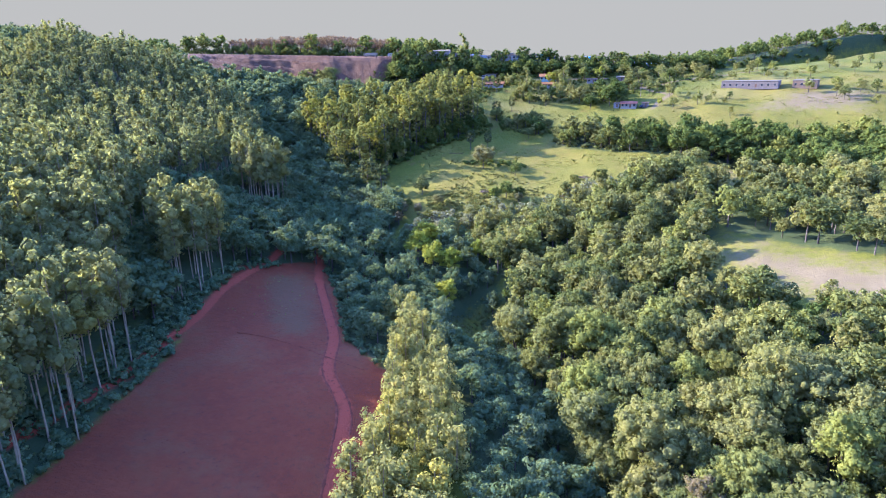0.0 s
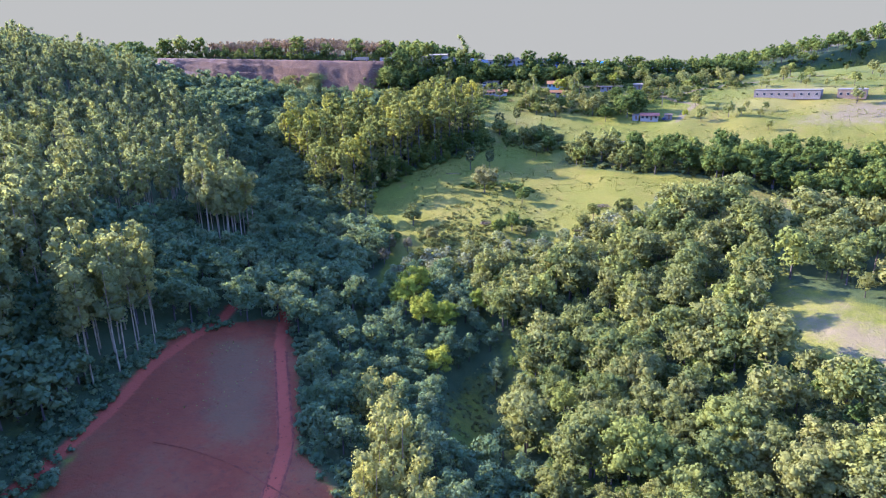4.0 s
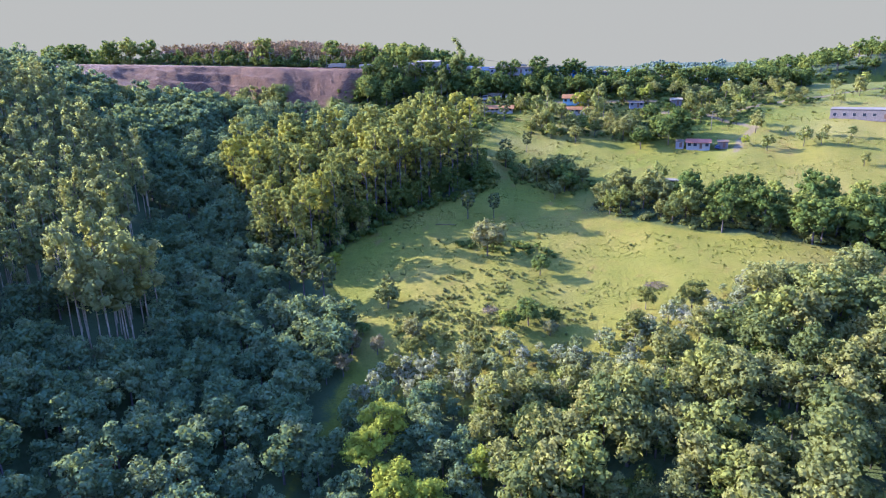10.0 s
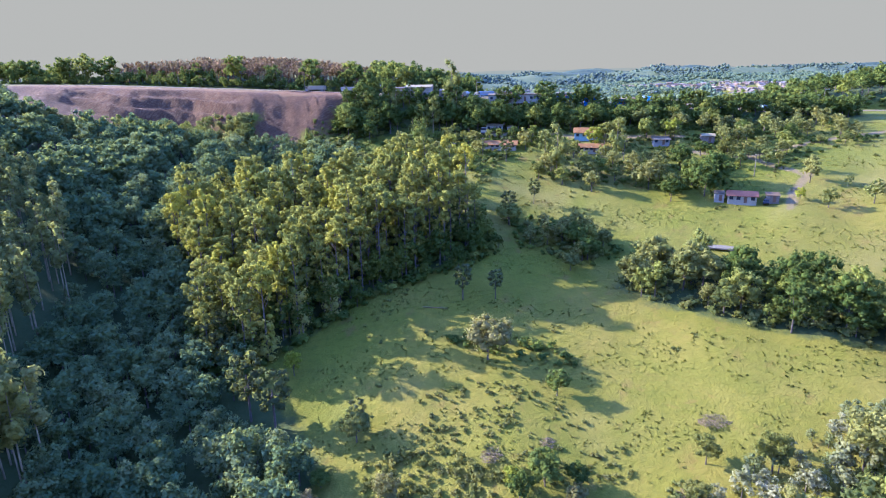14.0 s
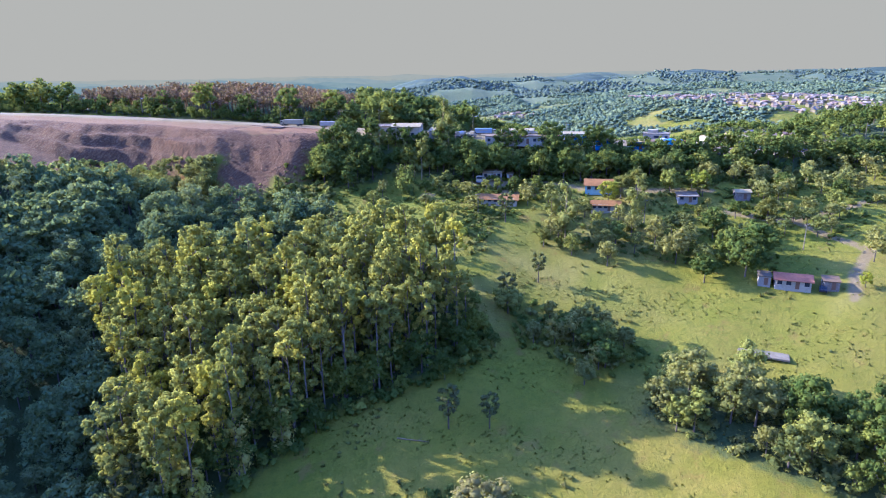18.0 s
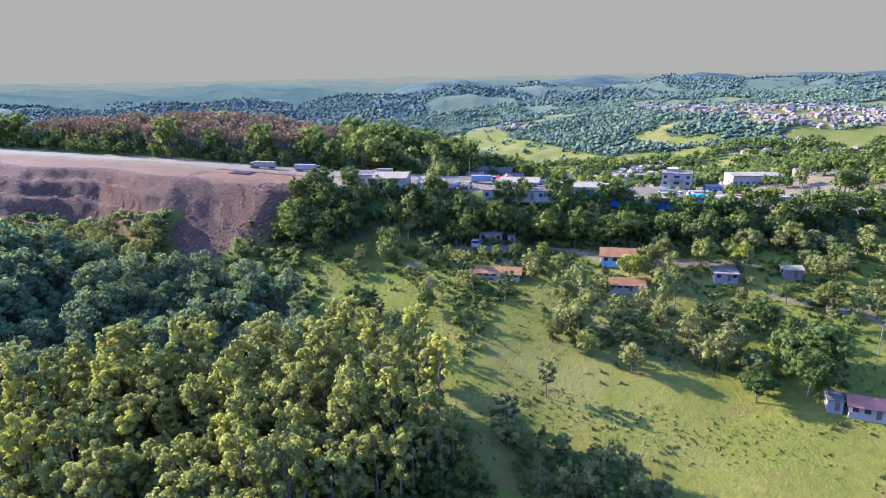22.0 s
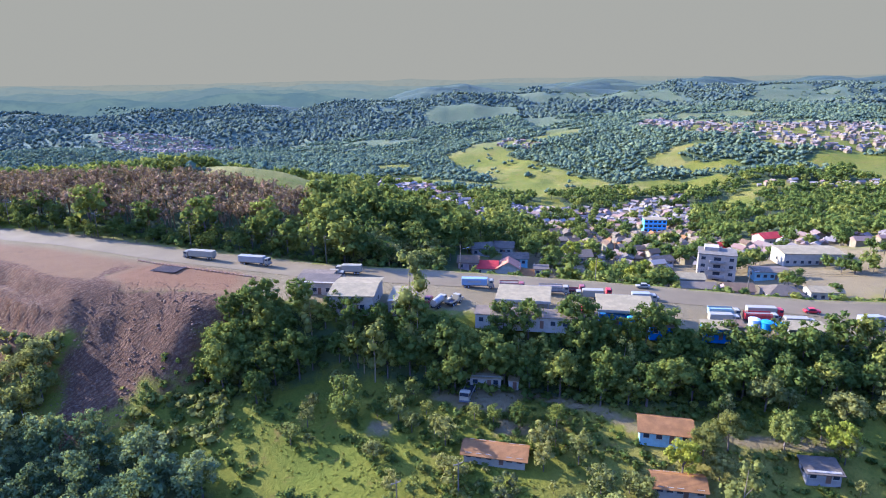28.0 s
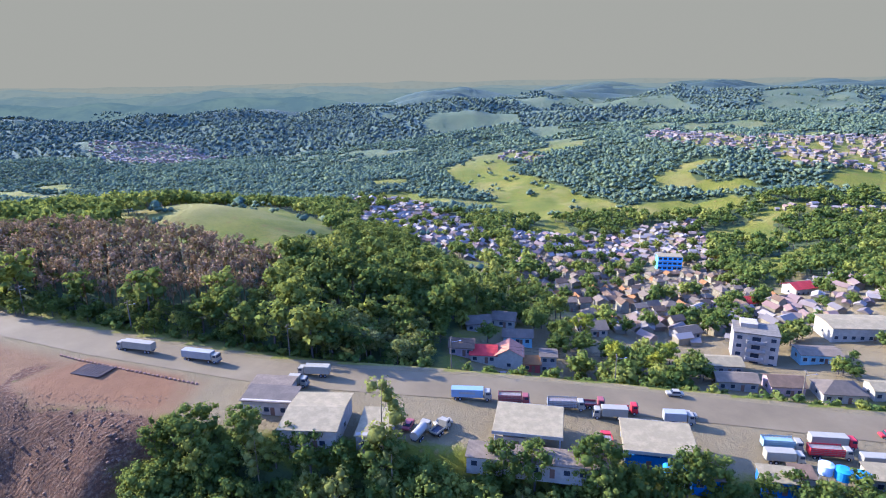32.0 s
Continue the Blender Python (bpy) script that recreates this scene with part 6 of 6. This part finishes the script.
mat_wood = plain("dark stained boards", (.055, .04, .035), .9)
mat_thing = tagged(new("grating"), "dark rectangular grating of boards laid on the earth terrace", "grating")
part("frame", boxes(((0, -2.6, .12), (8.4, .2, .25)), ((0, 2.6, .12), (8.4, .2, .25)), ((-4.2, 0, .12), (.2, 5.4, .25)), ((4.2, 0, .12), (.2, 5.4, .25))), mat_wood, mat_thing)
for k in range(9):
    part("bar", boxes(((-3.6 + .9 * k, 0, .1), (.55, 5.0, .18))), mat_wood, mat_thing)
put(mat_thing, -71, 480.4, -14, None, .05)
for k in range(34):
    x = -84 + k * 1.25
    y = float(road_y(x)) - 8.5 - .06 * k
    bm = bmesh.new()
    bmesh.ops.create_icosphere(bm, subdivisions=1, radius=.42)
    r = random.Random(k)
    for v in bm.verts:
        v.co *= r.uniform(.7, 1.25)
        v.co.z *= .75
    b = part("boulder", bm, plain("ochre stone", (.30, .17, .10), .95) if k == 0 else bpy.data.materials["ochre stone"], None)
    tagged(b, "ochre boulder in the row along the terrace edge", "stone", "boulder row")
    b.matrix_world = pose(x, y, float(height(x, y)) + .2, 0, 0, k * 40)

# houses along the far side of the highway
for x, y, w, d, h, rise, wl, rf, st, t, lab in (
        (22, 512, 7, 6, 3, 1.6, w_pink, brown_roof, 1, -6, "house with a dark red-brown roof"), (28.5, 510.5, 7.5, 6, 3, 1.8, w_white, red_roof, 1, -6, "house with a bright red painted roof"),
        (36, 510, 7, 8, 4.6, 2.2, w_white, orange_roof, 2, 84, "tall house with an orange tiled gable"), (42.5, 509, 5, 5, 3, 1.4, plain("red wall", (.30, .06, .045), .8), clay, 1, -6, "small red house with a clay roof"),
        (47.5, 509, 4.5, 5, 5.6, .3, w_grey, grey_roof, 2, -6, "narrow grey two-storey house"), (27, 531, 8, 7, 3, 1.5, w_grey, grey_roof, 1, 10, "house with a grey fibre-cement roof"),
        (36, 538, 9, 7, 3, 1.6, w_white, grey_roof, 1, -12, "grey-roofed house on the slope"), (40, 525, 9, 6, 3, 1.4, w_teal, grey_roof, 1, -6, "blue-grey house below the highway"),
        (67, 540, 9, 7, 3, 1.8, w_cream, pale_roof, 1, 8, "house with a pale worn roof"), (57.5, 509, 4, 3, 2.6, .8, w_white, white_roof, 1, -6, "small white roadside hut"),
        (73, 508, 8, 4, 3, .8, w_white, pale_roof, 1, -6, "low roadside shed with a pale roof"), (102, 516, 10, 7, 3.2, 1.2, w_grey, white_roof, 1, -6, "long shop with a white sheet roof"),
        (101, 505, 11, 6, 3.2, 1.2, w_grey, pale_roof, 1, -6, "roadside shop with a worn pale roof"), (114, 503, 9, 7, 3.4, 1.6, w_pink, brown_roof, 1, -6, "pink roadside house with a brown roof"),
        (127, 499, 11, 8, 3.2, 2.0, w_white, grey_roof, 1, -6, "wide house with a grey hipped roof"), (140, 498, 10, 6, 3.4, 1.0, w_white, white_roof, 1, -6, "long white roadside shed"),
        (147, 600, 10, 8, 3.2, 1.8, w_white, red_roof, 1, 12, "house with a red roof in the town"), (184, 622, 11, 9, 4, 2, w_white, red_roof, 1, 15, "large house with a red roof in the town"),
        (184, 705, 10, 8, 3, 1.8, w_cream, red_roof, 1, 15, "far town house with a red roof"), (157, 539, 22, 12, 5, .6, w_white, white_roof, 1, -4, "wide white-roofed industrial shed"),
        (134, 522, 12, 7, 3.2, .6, w_teal, pale_roof, 1, -6, "long bluish house with a pale roof"), (101, 544, 9, 6, 3, 1.4, w_grey, grey_roof, 1, 20, "grey-roofed house on a town street")):
    hip = 1.0 if "hipped" in lab else 0.0
    put(house(w, d, h, rise, wl, rf, .5, hip, max(2, round(w / 2.6)), st, lab), x, y, t)

flats = tagged(new("apartment_building"), "beige four-storey apartment building with stacked balconies", "building")
part("wall", boxes(((0, 0, 5.2), (13, 10, 12.4)), ((-2, 2, 12), (5, 5, 2.2))), w_cream, flats)
part("roof", boxes(((0, 0, 11.55), (13.4, 10.4, .3))), concrete, flats)
for s in range(4):
    for x in (-4.8, 4.8):
        fr = part("window", boxes(((x, -5.03, 1.6 + 2.8 * s), (1.7, .14, 1.4))), w_white, flats)
        part("pane", boxes(((x, -5.09, 1.6 + 2.8 * s), (1.45, .06, 1.15))), glass, fr, "dark window glass")
    if s:
        part("balcony", boxes(((0, -5.6, .2 + 2.8 * s), (5.4, 1.2, .16)), ((0, -6.15, .75 + 2.8 * s), (5.4, .1, 1.0)), ((-2.65, -5.6, .75 + 2.8 * s), (.1, 1.2, 1.0)), ((2.65, -5.6, .75 + 2.8 * s), (.1, 1.2, 1.0))), w_grey, flats)
    part("door", boxes(((0, -5.03, 1.1 + 2.8 * s), (2.4, .1, 2.2))), glass, flats, "dark glazed balcony door")
    for y in (-2.5, 1.5):
        fr = part("window", boxes(((6.53, y, 1.6 + 2.8 * s), (.14, 1.3, 1.2))), w_white, flats)
        part("pane", boxes(((6.59, y, 1.6 + 2.8 * s), (.06, 1.1, 1.0))), glass, fr, "dark window glass")
put(flats, 116, 526, -20, None, -1.6)
blue_block = tagged(new("school_building"), "bright blue three-storey building in the town", "building")
part("wall", boxes(((0, 0, 4), (14.5, 8, 10))), plain("bright blue paint", (.16, .48, .80), .7), blue_block)
part("roof", boxes(((0, 0, 9.15), (15.1, 8.6, .3))), white_roof, blue_block)
for s in range(3):
    part("slab", boxes(((0, -4.2, .3 + 3 * s), (14.5, .9, .25))), w_white, blue_block)
    for k in range(5):
        part("window", boxes(((-5.8 + 2.9 * k, -4.03, 1.9 + 3 * s), (2.0, .1, 1.3))), glass, blue_block)
put(blue_block, 152, 708, -8)

# the town: ten kinds of small house, copied over the streets
kinds = []
for k in range(10):
    r = random.Random(k)
    kinds.append(house(r.uniform(4.8, 7.2), r.uniform(4, 5.4), 2.7 if k % 4 else 5.4, r.uniform(1.1, 1.9), WALLS[k % 6], (pale_roof, grey_roof, brown_roof, pale_roof, brown_roof, grey_roof, pale_roof, clay, pale_roof, grey_roof)[k], .5, 1.0 if k % 3 == 0 else 0.0, 3, 1 if k % 4 else 2,
                       ("small town house with a %s roof" % ("pale worn", "grey", "brown", "pale sheet", "brown", "grey", "pale worn", "clay tile", "pale worn", "grey")[k]), back=False, small=True))
rng = np.random.RandomState(90)
taken = [(x, y) for x, y in ((116, 526), (152, 708), (157, 539), (102, 516), (101, 505), (127, 499), (114, 503), (184, 622), (147, 600), (134, 522))]
spots = np.concatenate([scatter(TOWN[1], 8.6, 92), scatter([(60, 545), (110, 530), (150, 560), (230, 560), (225, 660), (150, 600), (90, 570)], 10, 93), scatter(TOWN[0], 8.8, 91)])
spots = np.array([p for p in spots if min(math.hypot(p[0] - a, p[1] - b) for a, b in taken) > 13 and along(p[0], p[1], FARM_TRACKS[-1]) > 6])
for k, (x, y) in enumerate(spots[:290]):
    h = kinds[k] if k < len(kinds) else copy_thing(kinds[rng.randint(len(kinds))], Matrix())
    tagged(h, group="town houses")
    put(h, float(x), float(y), float(rng.choice([12, 102, 100, 15, -70, 8])) + rng.uniform(-6, 6))
    h.scale = (.86 if y < 620 else .72,) * 3


def far_house(rng):
    w, d, h = rng.uniform(2.8, 4.6), rng.uniform(2.4, 3.6), rng.uniform(2.4, 4.4)
    v = np.array([(-w, -d, -1), (w, -d, -1), (w, d, -1), (-w, d, -1), (-w, -d, h), (w, -d, h), (w, d, h), (-w, d, h)])
    t = np.array([(0, 1, 5), (0, 5, 4), (1, 2, 6), (1, 6, 5), (2, 3, 7), (2, 7, 6), (3, 0, 4), (3, 4, 7)])
    o = .5
    r = np.array([(-w - o, -d - o, h - .2), (w + o, -d - o, h - .2), (w + o, d + o, h - .2), (-w - o, d + o, h - .2), (-w - o, 0, h + 1.6), (w + o, 0, h + 1.6)])
    rt = np.array([(0, 1, 5), (0, 5, 4), (2, 3, 4), (2, 4, 5), (1, 2, 5), (3, 0, 4)])
    V = np.concatenate([v[i] for i in t]), np.concatenate([r[i] for i in rt])

    def flat(tri):
        n = np.cross(tri[1] - tri[0], tri[2] - tri[0])
        return np.repeat([n / np.linalg.norm(n)], 3, 0)
    return (V[0], np.arange(len(V[0])).reshape(-1, 3), np.concatenate([flat(v[i]) for i in t])), (V[1], np.arange(len(V[1])).reshape(-1, 3), np.concatenate([flat(r[i]) for i in rt]))


mix_roof = Nodes("far roofs")
mix_roof = mix_roof.surface(mix_roof.colours(mix_roof.add("Attribute", attribute_name="tint").outputs["Fac"], [(0, (.17, .095, .06)), (.3, (.17, .135, .095)), (.6, (.24, .195, .14)), (.8, (.12, .098, .074)), (1, (.20, .12, .08))]))
grow("far_town", kinds_of(far_house, 5, 400), np.concatenate([scatter(p, 11.5, 95 + k, wild=True) for k, p in enumerate(FAR_TOWN)] + [spots[290:]]), WALLS[0], mix_roof, "pale houses of the far town districts", 97, .5, .85, "town")

# ---- vehicles ----
paint = {n: plain(n + " vehicle paint", c, .4, 0, .12) for n, c in dict(white=(.26, .222, .14), red=(.42, .03, .03), blue=(.18, .235, .27), grey=(.25, .235, .19), maroon=(.22, .06, .05), silver=(.26, .235, .18), paleblue=(.20, .26, .24), black=(.03, .03, .035)).items()}


def wheel(parent, x, y, r=.5, width=.32):
    bm = bmesh.new()
    add_rod(bm, (x, y - width / 2, r), (x, y + width / 2, r), r, 14)
    wh = part("wheel", bm, rubber, parent)
    bm = bmesh.new()
    add_rod(bm, (x, y - width / 2 - .02, r), (x, y + width / 2 + .02, r), r * .55, 10)
    part("rim", bm, steel, wh)


def truck(length, cab, body, kind="box", label="", band=None):
    """A lorry along x with its cab at +x; kinds: box, stake, flat, tank."""
    e = tagged(new("truck"), label, "truck")
    L = length
    front = L / 2
    bm = boxes(((front - 1.0, 0, 1.75), (1.9, 2.4, 2.3)))
    for v in bm.verts:
        if v.co.x > front - .2 and v.co.z > 2:
            v.co.x -= .35
    c = part("cab", bm, paint[cab], e, bevel=.1)
    part("windscreen", boxes(((front - .22, 0, 2.35), (.14, 2.1, .8))), glass, c)
    part("side_window", boxes(((front - .95, 0, 2.3), (1.0, 2.44, .65))), glass, c)
    part("bumper", boxes(((front - .05, 0, .75), (.3, 2.4, .4))), bumper, e)
    part("chassis", boxes(((-.4, 0, .85), (L - .9, .9, .3))), dark_steel, e)
    a, b = -L / 2, front - 2.25
    mid, ln = (a + b) / 2, b - a
    if kind == "box":
        bx = part("cargo_box", boxes(((mid, 0, 2.25), (ln, 2.5, 2.3))), paint[body], e, bevel=.05)
        if band:
            for side in (-1, 1):
                part("sign", boxes(((mid, side * 1.26, 2.4), (ln * .5, .02, .6))), paint[band], bx, "plain lettering bar")
    elif kind == "tank":
        bm = bmesh.new()
        add_rod(bm, (a, 0, 2.1), (b, 0, 2.1), 1.1, 18)
        part("tank", bm, paint[body], e)
    else:
        part("bed", boxes(((mid, 0, 1.15), (ln, 2.5, .2))), dark_steel, e)
        if kind == "stake":
            for k in range(int(ln / .9) + 1):
                for side in (-1, 1):
                    part("stake", boxes(((a + .05 + k * ln / int(ln / .9), side * 1.22, 2.2), (.1, .07, 2.1))), paint[body], e)
            for z in (1.5, 2.0, 2.5, 3.0):
                for side in (-1, 1):
                    part("rail", boxes(((mid, side * 1.22, z), (ln, .05, .28))), paint[body], e)
            part("tailboard", boxes(((a, 0, 2.1), (.08, 2.4, 1.9))), paint[body], e)
            part("load", boxes(((mid, 0, 2.0), (ln - .3, 2.2, 1.5))), w_wood if body != "paleblue" else paint["paleblue"], e)
        else:
            part("board", boxes(((mid, 1.2, 1.5), (ln, .06, .5)), ((mid, -1.2, 1.5), (ln, .06, .5)), ((a, 0, 1.5), (.06, 2.4, .5))), paint[body], e)
    for x in (front - 1.1, -L / 2 + 1.2, -L / 2 + 2.4) + ((b - .9,) if L > 11 else ()):
        for y in (-1.05, 1.05):
            wheel(e, x, y)
    return e


def road_turn(x):
    return math.degrees(math.atan2(road_y(x + 3) - road_y(x - 3), 6))


for x, off, turn, L, cab, body, kind, band, lab in (
        (-66.0, 0.6, 180, 13, "white", "white", "box", None, "white articulated box truck parked on the highway"), (-46.5, 0.9, 0, 12.5, "white", "silver", "box", None, "white and silver box truck on the highway"),
        (-15.5, .8, 180, 9.5, "white", "white", "box", None, "white box truck pulled up at the yard"), (-18, -5, 0, 5.5, "white", "white", "box", None, "small white delivery truck by the stores"),
        (24, -5, 0, 11, "white", "blue", "box", "grey", "blue-grey box truck with a lettered side"), (34, -5.5, 0, 8.5, "maroon", "maroon", "stake", None, "dark red stake-bed truck"),
        (46, -6, 0, 10, "white", "grey", "stake", None, "grey stake-bed truck in the yard"), (52.5, -4, 0, 6.5, "maroon", "maroon", "flat", None, "small brown flatbed truck"), (55.5, -8, 180, 9, "white", "white", "box", None, "white box truck in the yard"),
        (60, -5, 0, 6, "red", "red", "flat", None, "red flatbed truck beside the canopy"), (71, -7, 0, 8, "white", "grey", "box", None, "grey truck with a white cab under the canopy"),
        (52, -20, 90, 6.5, "red", "red", "stake", None, "red truck standing between the canopies"),
        (90, -13.5, 0, 9.5, "white", "paleblue", "stake", None, "pale blue stake truck in the yard"), (99, -14.5, 0, 10, "white", "red", "stake", None, "red stake truck with a white cab"), (102, -10, 0, 11, "red", "white", "box", None, "red truck with a long white box"),
        (88, -18.5, 0, 9, "white", "white", "box", None, "white box truck parked in the yard"), (108, -16, 0, 9, "white", "white", "box", None, "white box truck at the end of the yard"),
        (13, -22, 70, 7.5, "white", "silver", "tank", None, "white and silver tank truck"), (17, -20, 60, 6, "white", "white", "flat", None, "white flatbed pickup truck"), (146, -3, 0, 11, "white", "paleblue", "stake", None, "white truck with a pale blue load on the highway"),
        (160, -6, 0, 10, "white", "paleblue", "stake", None, "pale blue loaded truck on the highway"), (130, -10, 0, 9, "white", "grey", "box", None, "grey box truck on the yard's end")):
    y = float(road_y(x)) + off
    e = truck(L, cab, body, kind, lab, band)
    e.matrix_world = pose(x, y, max(float(height(x, y)), float(road_z(x)) - .25) + .11, 0, 0, turn + road_turn(x))
    e.scale = (.86, .86, .86)
put(truck(8.5, "white", "silver", "flat", "white flatbed truck parked by the workshop"), 20.5, 436.5, -105, None, .05)


def car(colour, label):
    e = tagged(new("car"), label, "car")
    body = part("body", boxes(((0, 0, .62), (4.2, 1.72, .62))), paint[colour], e, bevel=.12)
    bm = boxes(((-.2, 0, 1.18), (2.3, 1.55, .58)))
    for v in bm.verts:
        if v.co.z > 1.2:
            v.co.x = -.2 + (v.co.x + .2) * .72
    part("cabin", bm, glass, e, "dark car windows", bevel=.06)
    part("car_roof", boxes(((-.2, 0, 1.48), (1.6, 1.4, .05))), paint[colour], e)
    for side in (-.6, .6):
        part("headlight", boxes(((2.1, side, .7), (.06, .35, .16))), w_white, body)
    for x in (-1.3, 1.3):
        for y in (-.78, .78):
            wheel(e, x, y, .32, .2)
    return e


for x, off, t, c, lab in ((74.5, 6, 180, "white", "white car on the far lane of the highway"), (74, -4, 0, "white", "white estate car leaving the yard"), (118, -3, 0, "red", "red car on the highway"), (33, 13.5, 0, "black", "black car parked before the houses"),
                          (17.5, -17, 30, "white", "white car beside the tank truck"), (10, -19, 80, "maroon", "dark red car in the yard")):
    y = float(road_y(x)) + off
    e = car(c, lab)
    e.matrix_world = pose(x, y, max(float(height(x, y)), float(road_z(x)) - .25) + .1 if off < 10 else float(height(x, y)) + .03, 0, 0, t + road_turn(x))
put(car("black", "dark car under the cottage's carport"), 107.2, 357.5, 60)


def pole(h, lamp, label):
    e = tagged(new("utility_pole"), label, "pole", "utility poles")
    bm = bmesh.new()
    add_rod(bm, (0, 0, -.5), (0, 0, h), .17, 8, .11)
    part("shaft", bm, concrete, e)
    part("crossarm", boxes(((0, 0, h - .5), (2.2, .12, .14))), w_wood, e)
    for x in (-.95, 0, .95):
        bm = bmesh.new()
        add_rod(bm, (x, 0, h - .43), (x, 0, h - .2), .06, 6)
        part("insulator", bm, w_white, e)
    if lamp:
        bm = bmesh.new()
        add_rod(bm, (0, 0, h - 1.4), (0, -2.2, h - .9), .04, 6)
        add_box(bm, (0, -2.4, h - .88), (.25, .6, .12))
        part("street_light", bm, steel, e)
    return e


poles = [(-190, 536), (-153, 526), (-112, 514), (-75, 506.5), (-25, 494), (19, 491), (62, 489), (108, 484), (150, 484), (200, 490)]
for x, y in poles:
    put(pole(9.5, True, "concrete utility pole with a street light"), x, y, road_turn(x) + 90)
cable = bpy.data.curves.new("cable", "CURVE")
cable.dimensions, cable.bevel_depth = "3D", .025
for k in (-.95, .95):
    for (ax, ay), (bx, by) in zip(poles, poles[1:]):
        sp = cable.splines.new("POLY")
        sp.points.add(8)
        za, zb = float(height(ax, ay)) + 9.3, float(height(bx, by)) + 9.3
        for i in range(9):
            u = i / 8
            sp.points[i].co = (ax + (bx - ax) * u, ay + (by - ay) * u + k, za + (zb - za) * u - 1.2 * 4 * u * (1 - u), 1)
cable.materials.append(rubber)
tagged(new("power_cable", cable), "thin black power cables slung along the highway", "cable")
for x, y in ((6, 405), (18, 409), (112, 377), (72, 399)):
    put(pole(8, False, "wooden field pole for the farm supply"), x, y, 30)
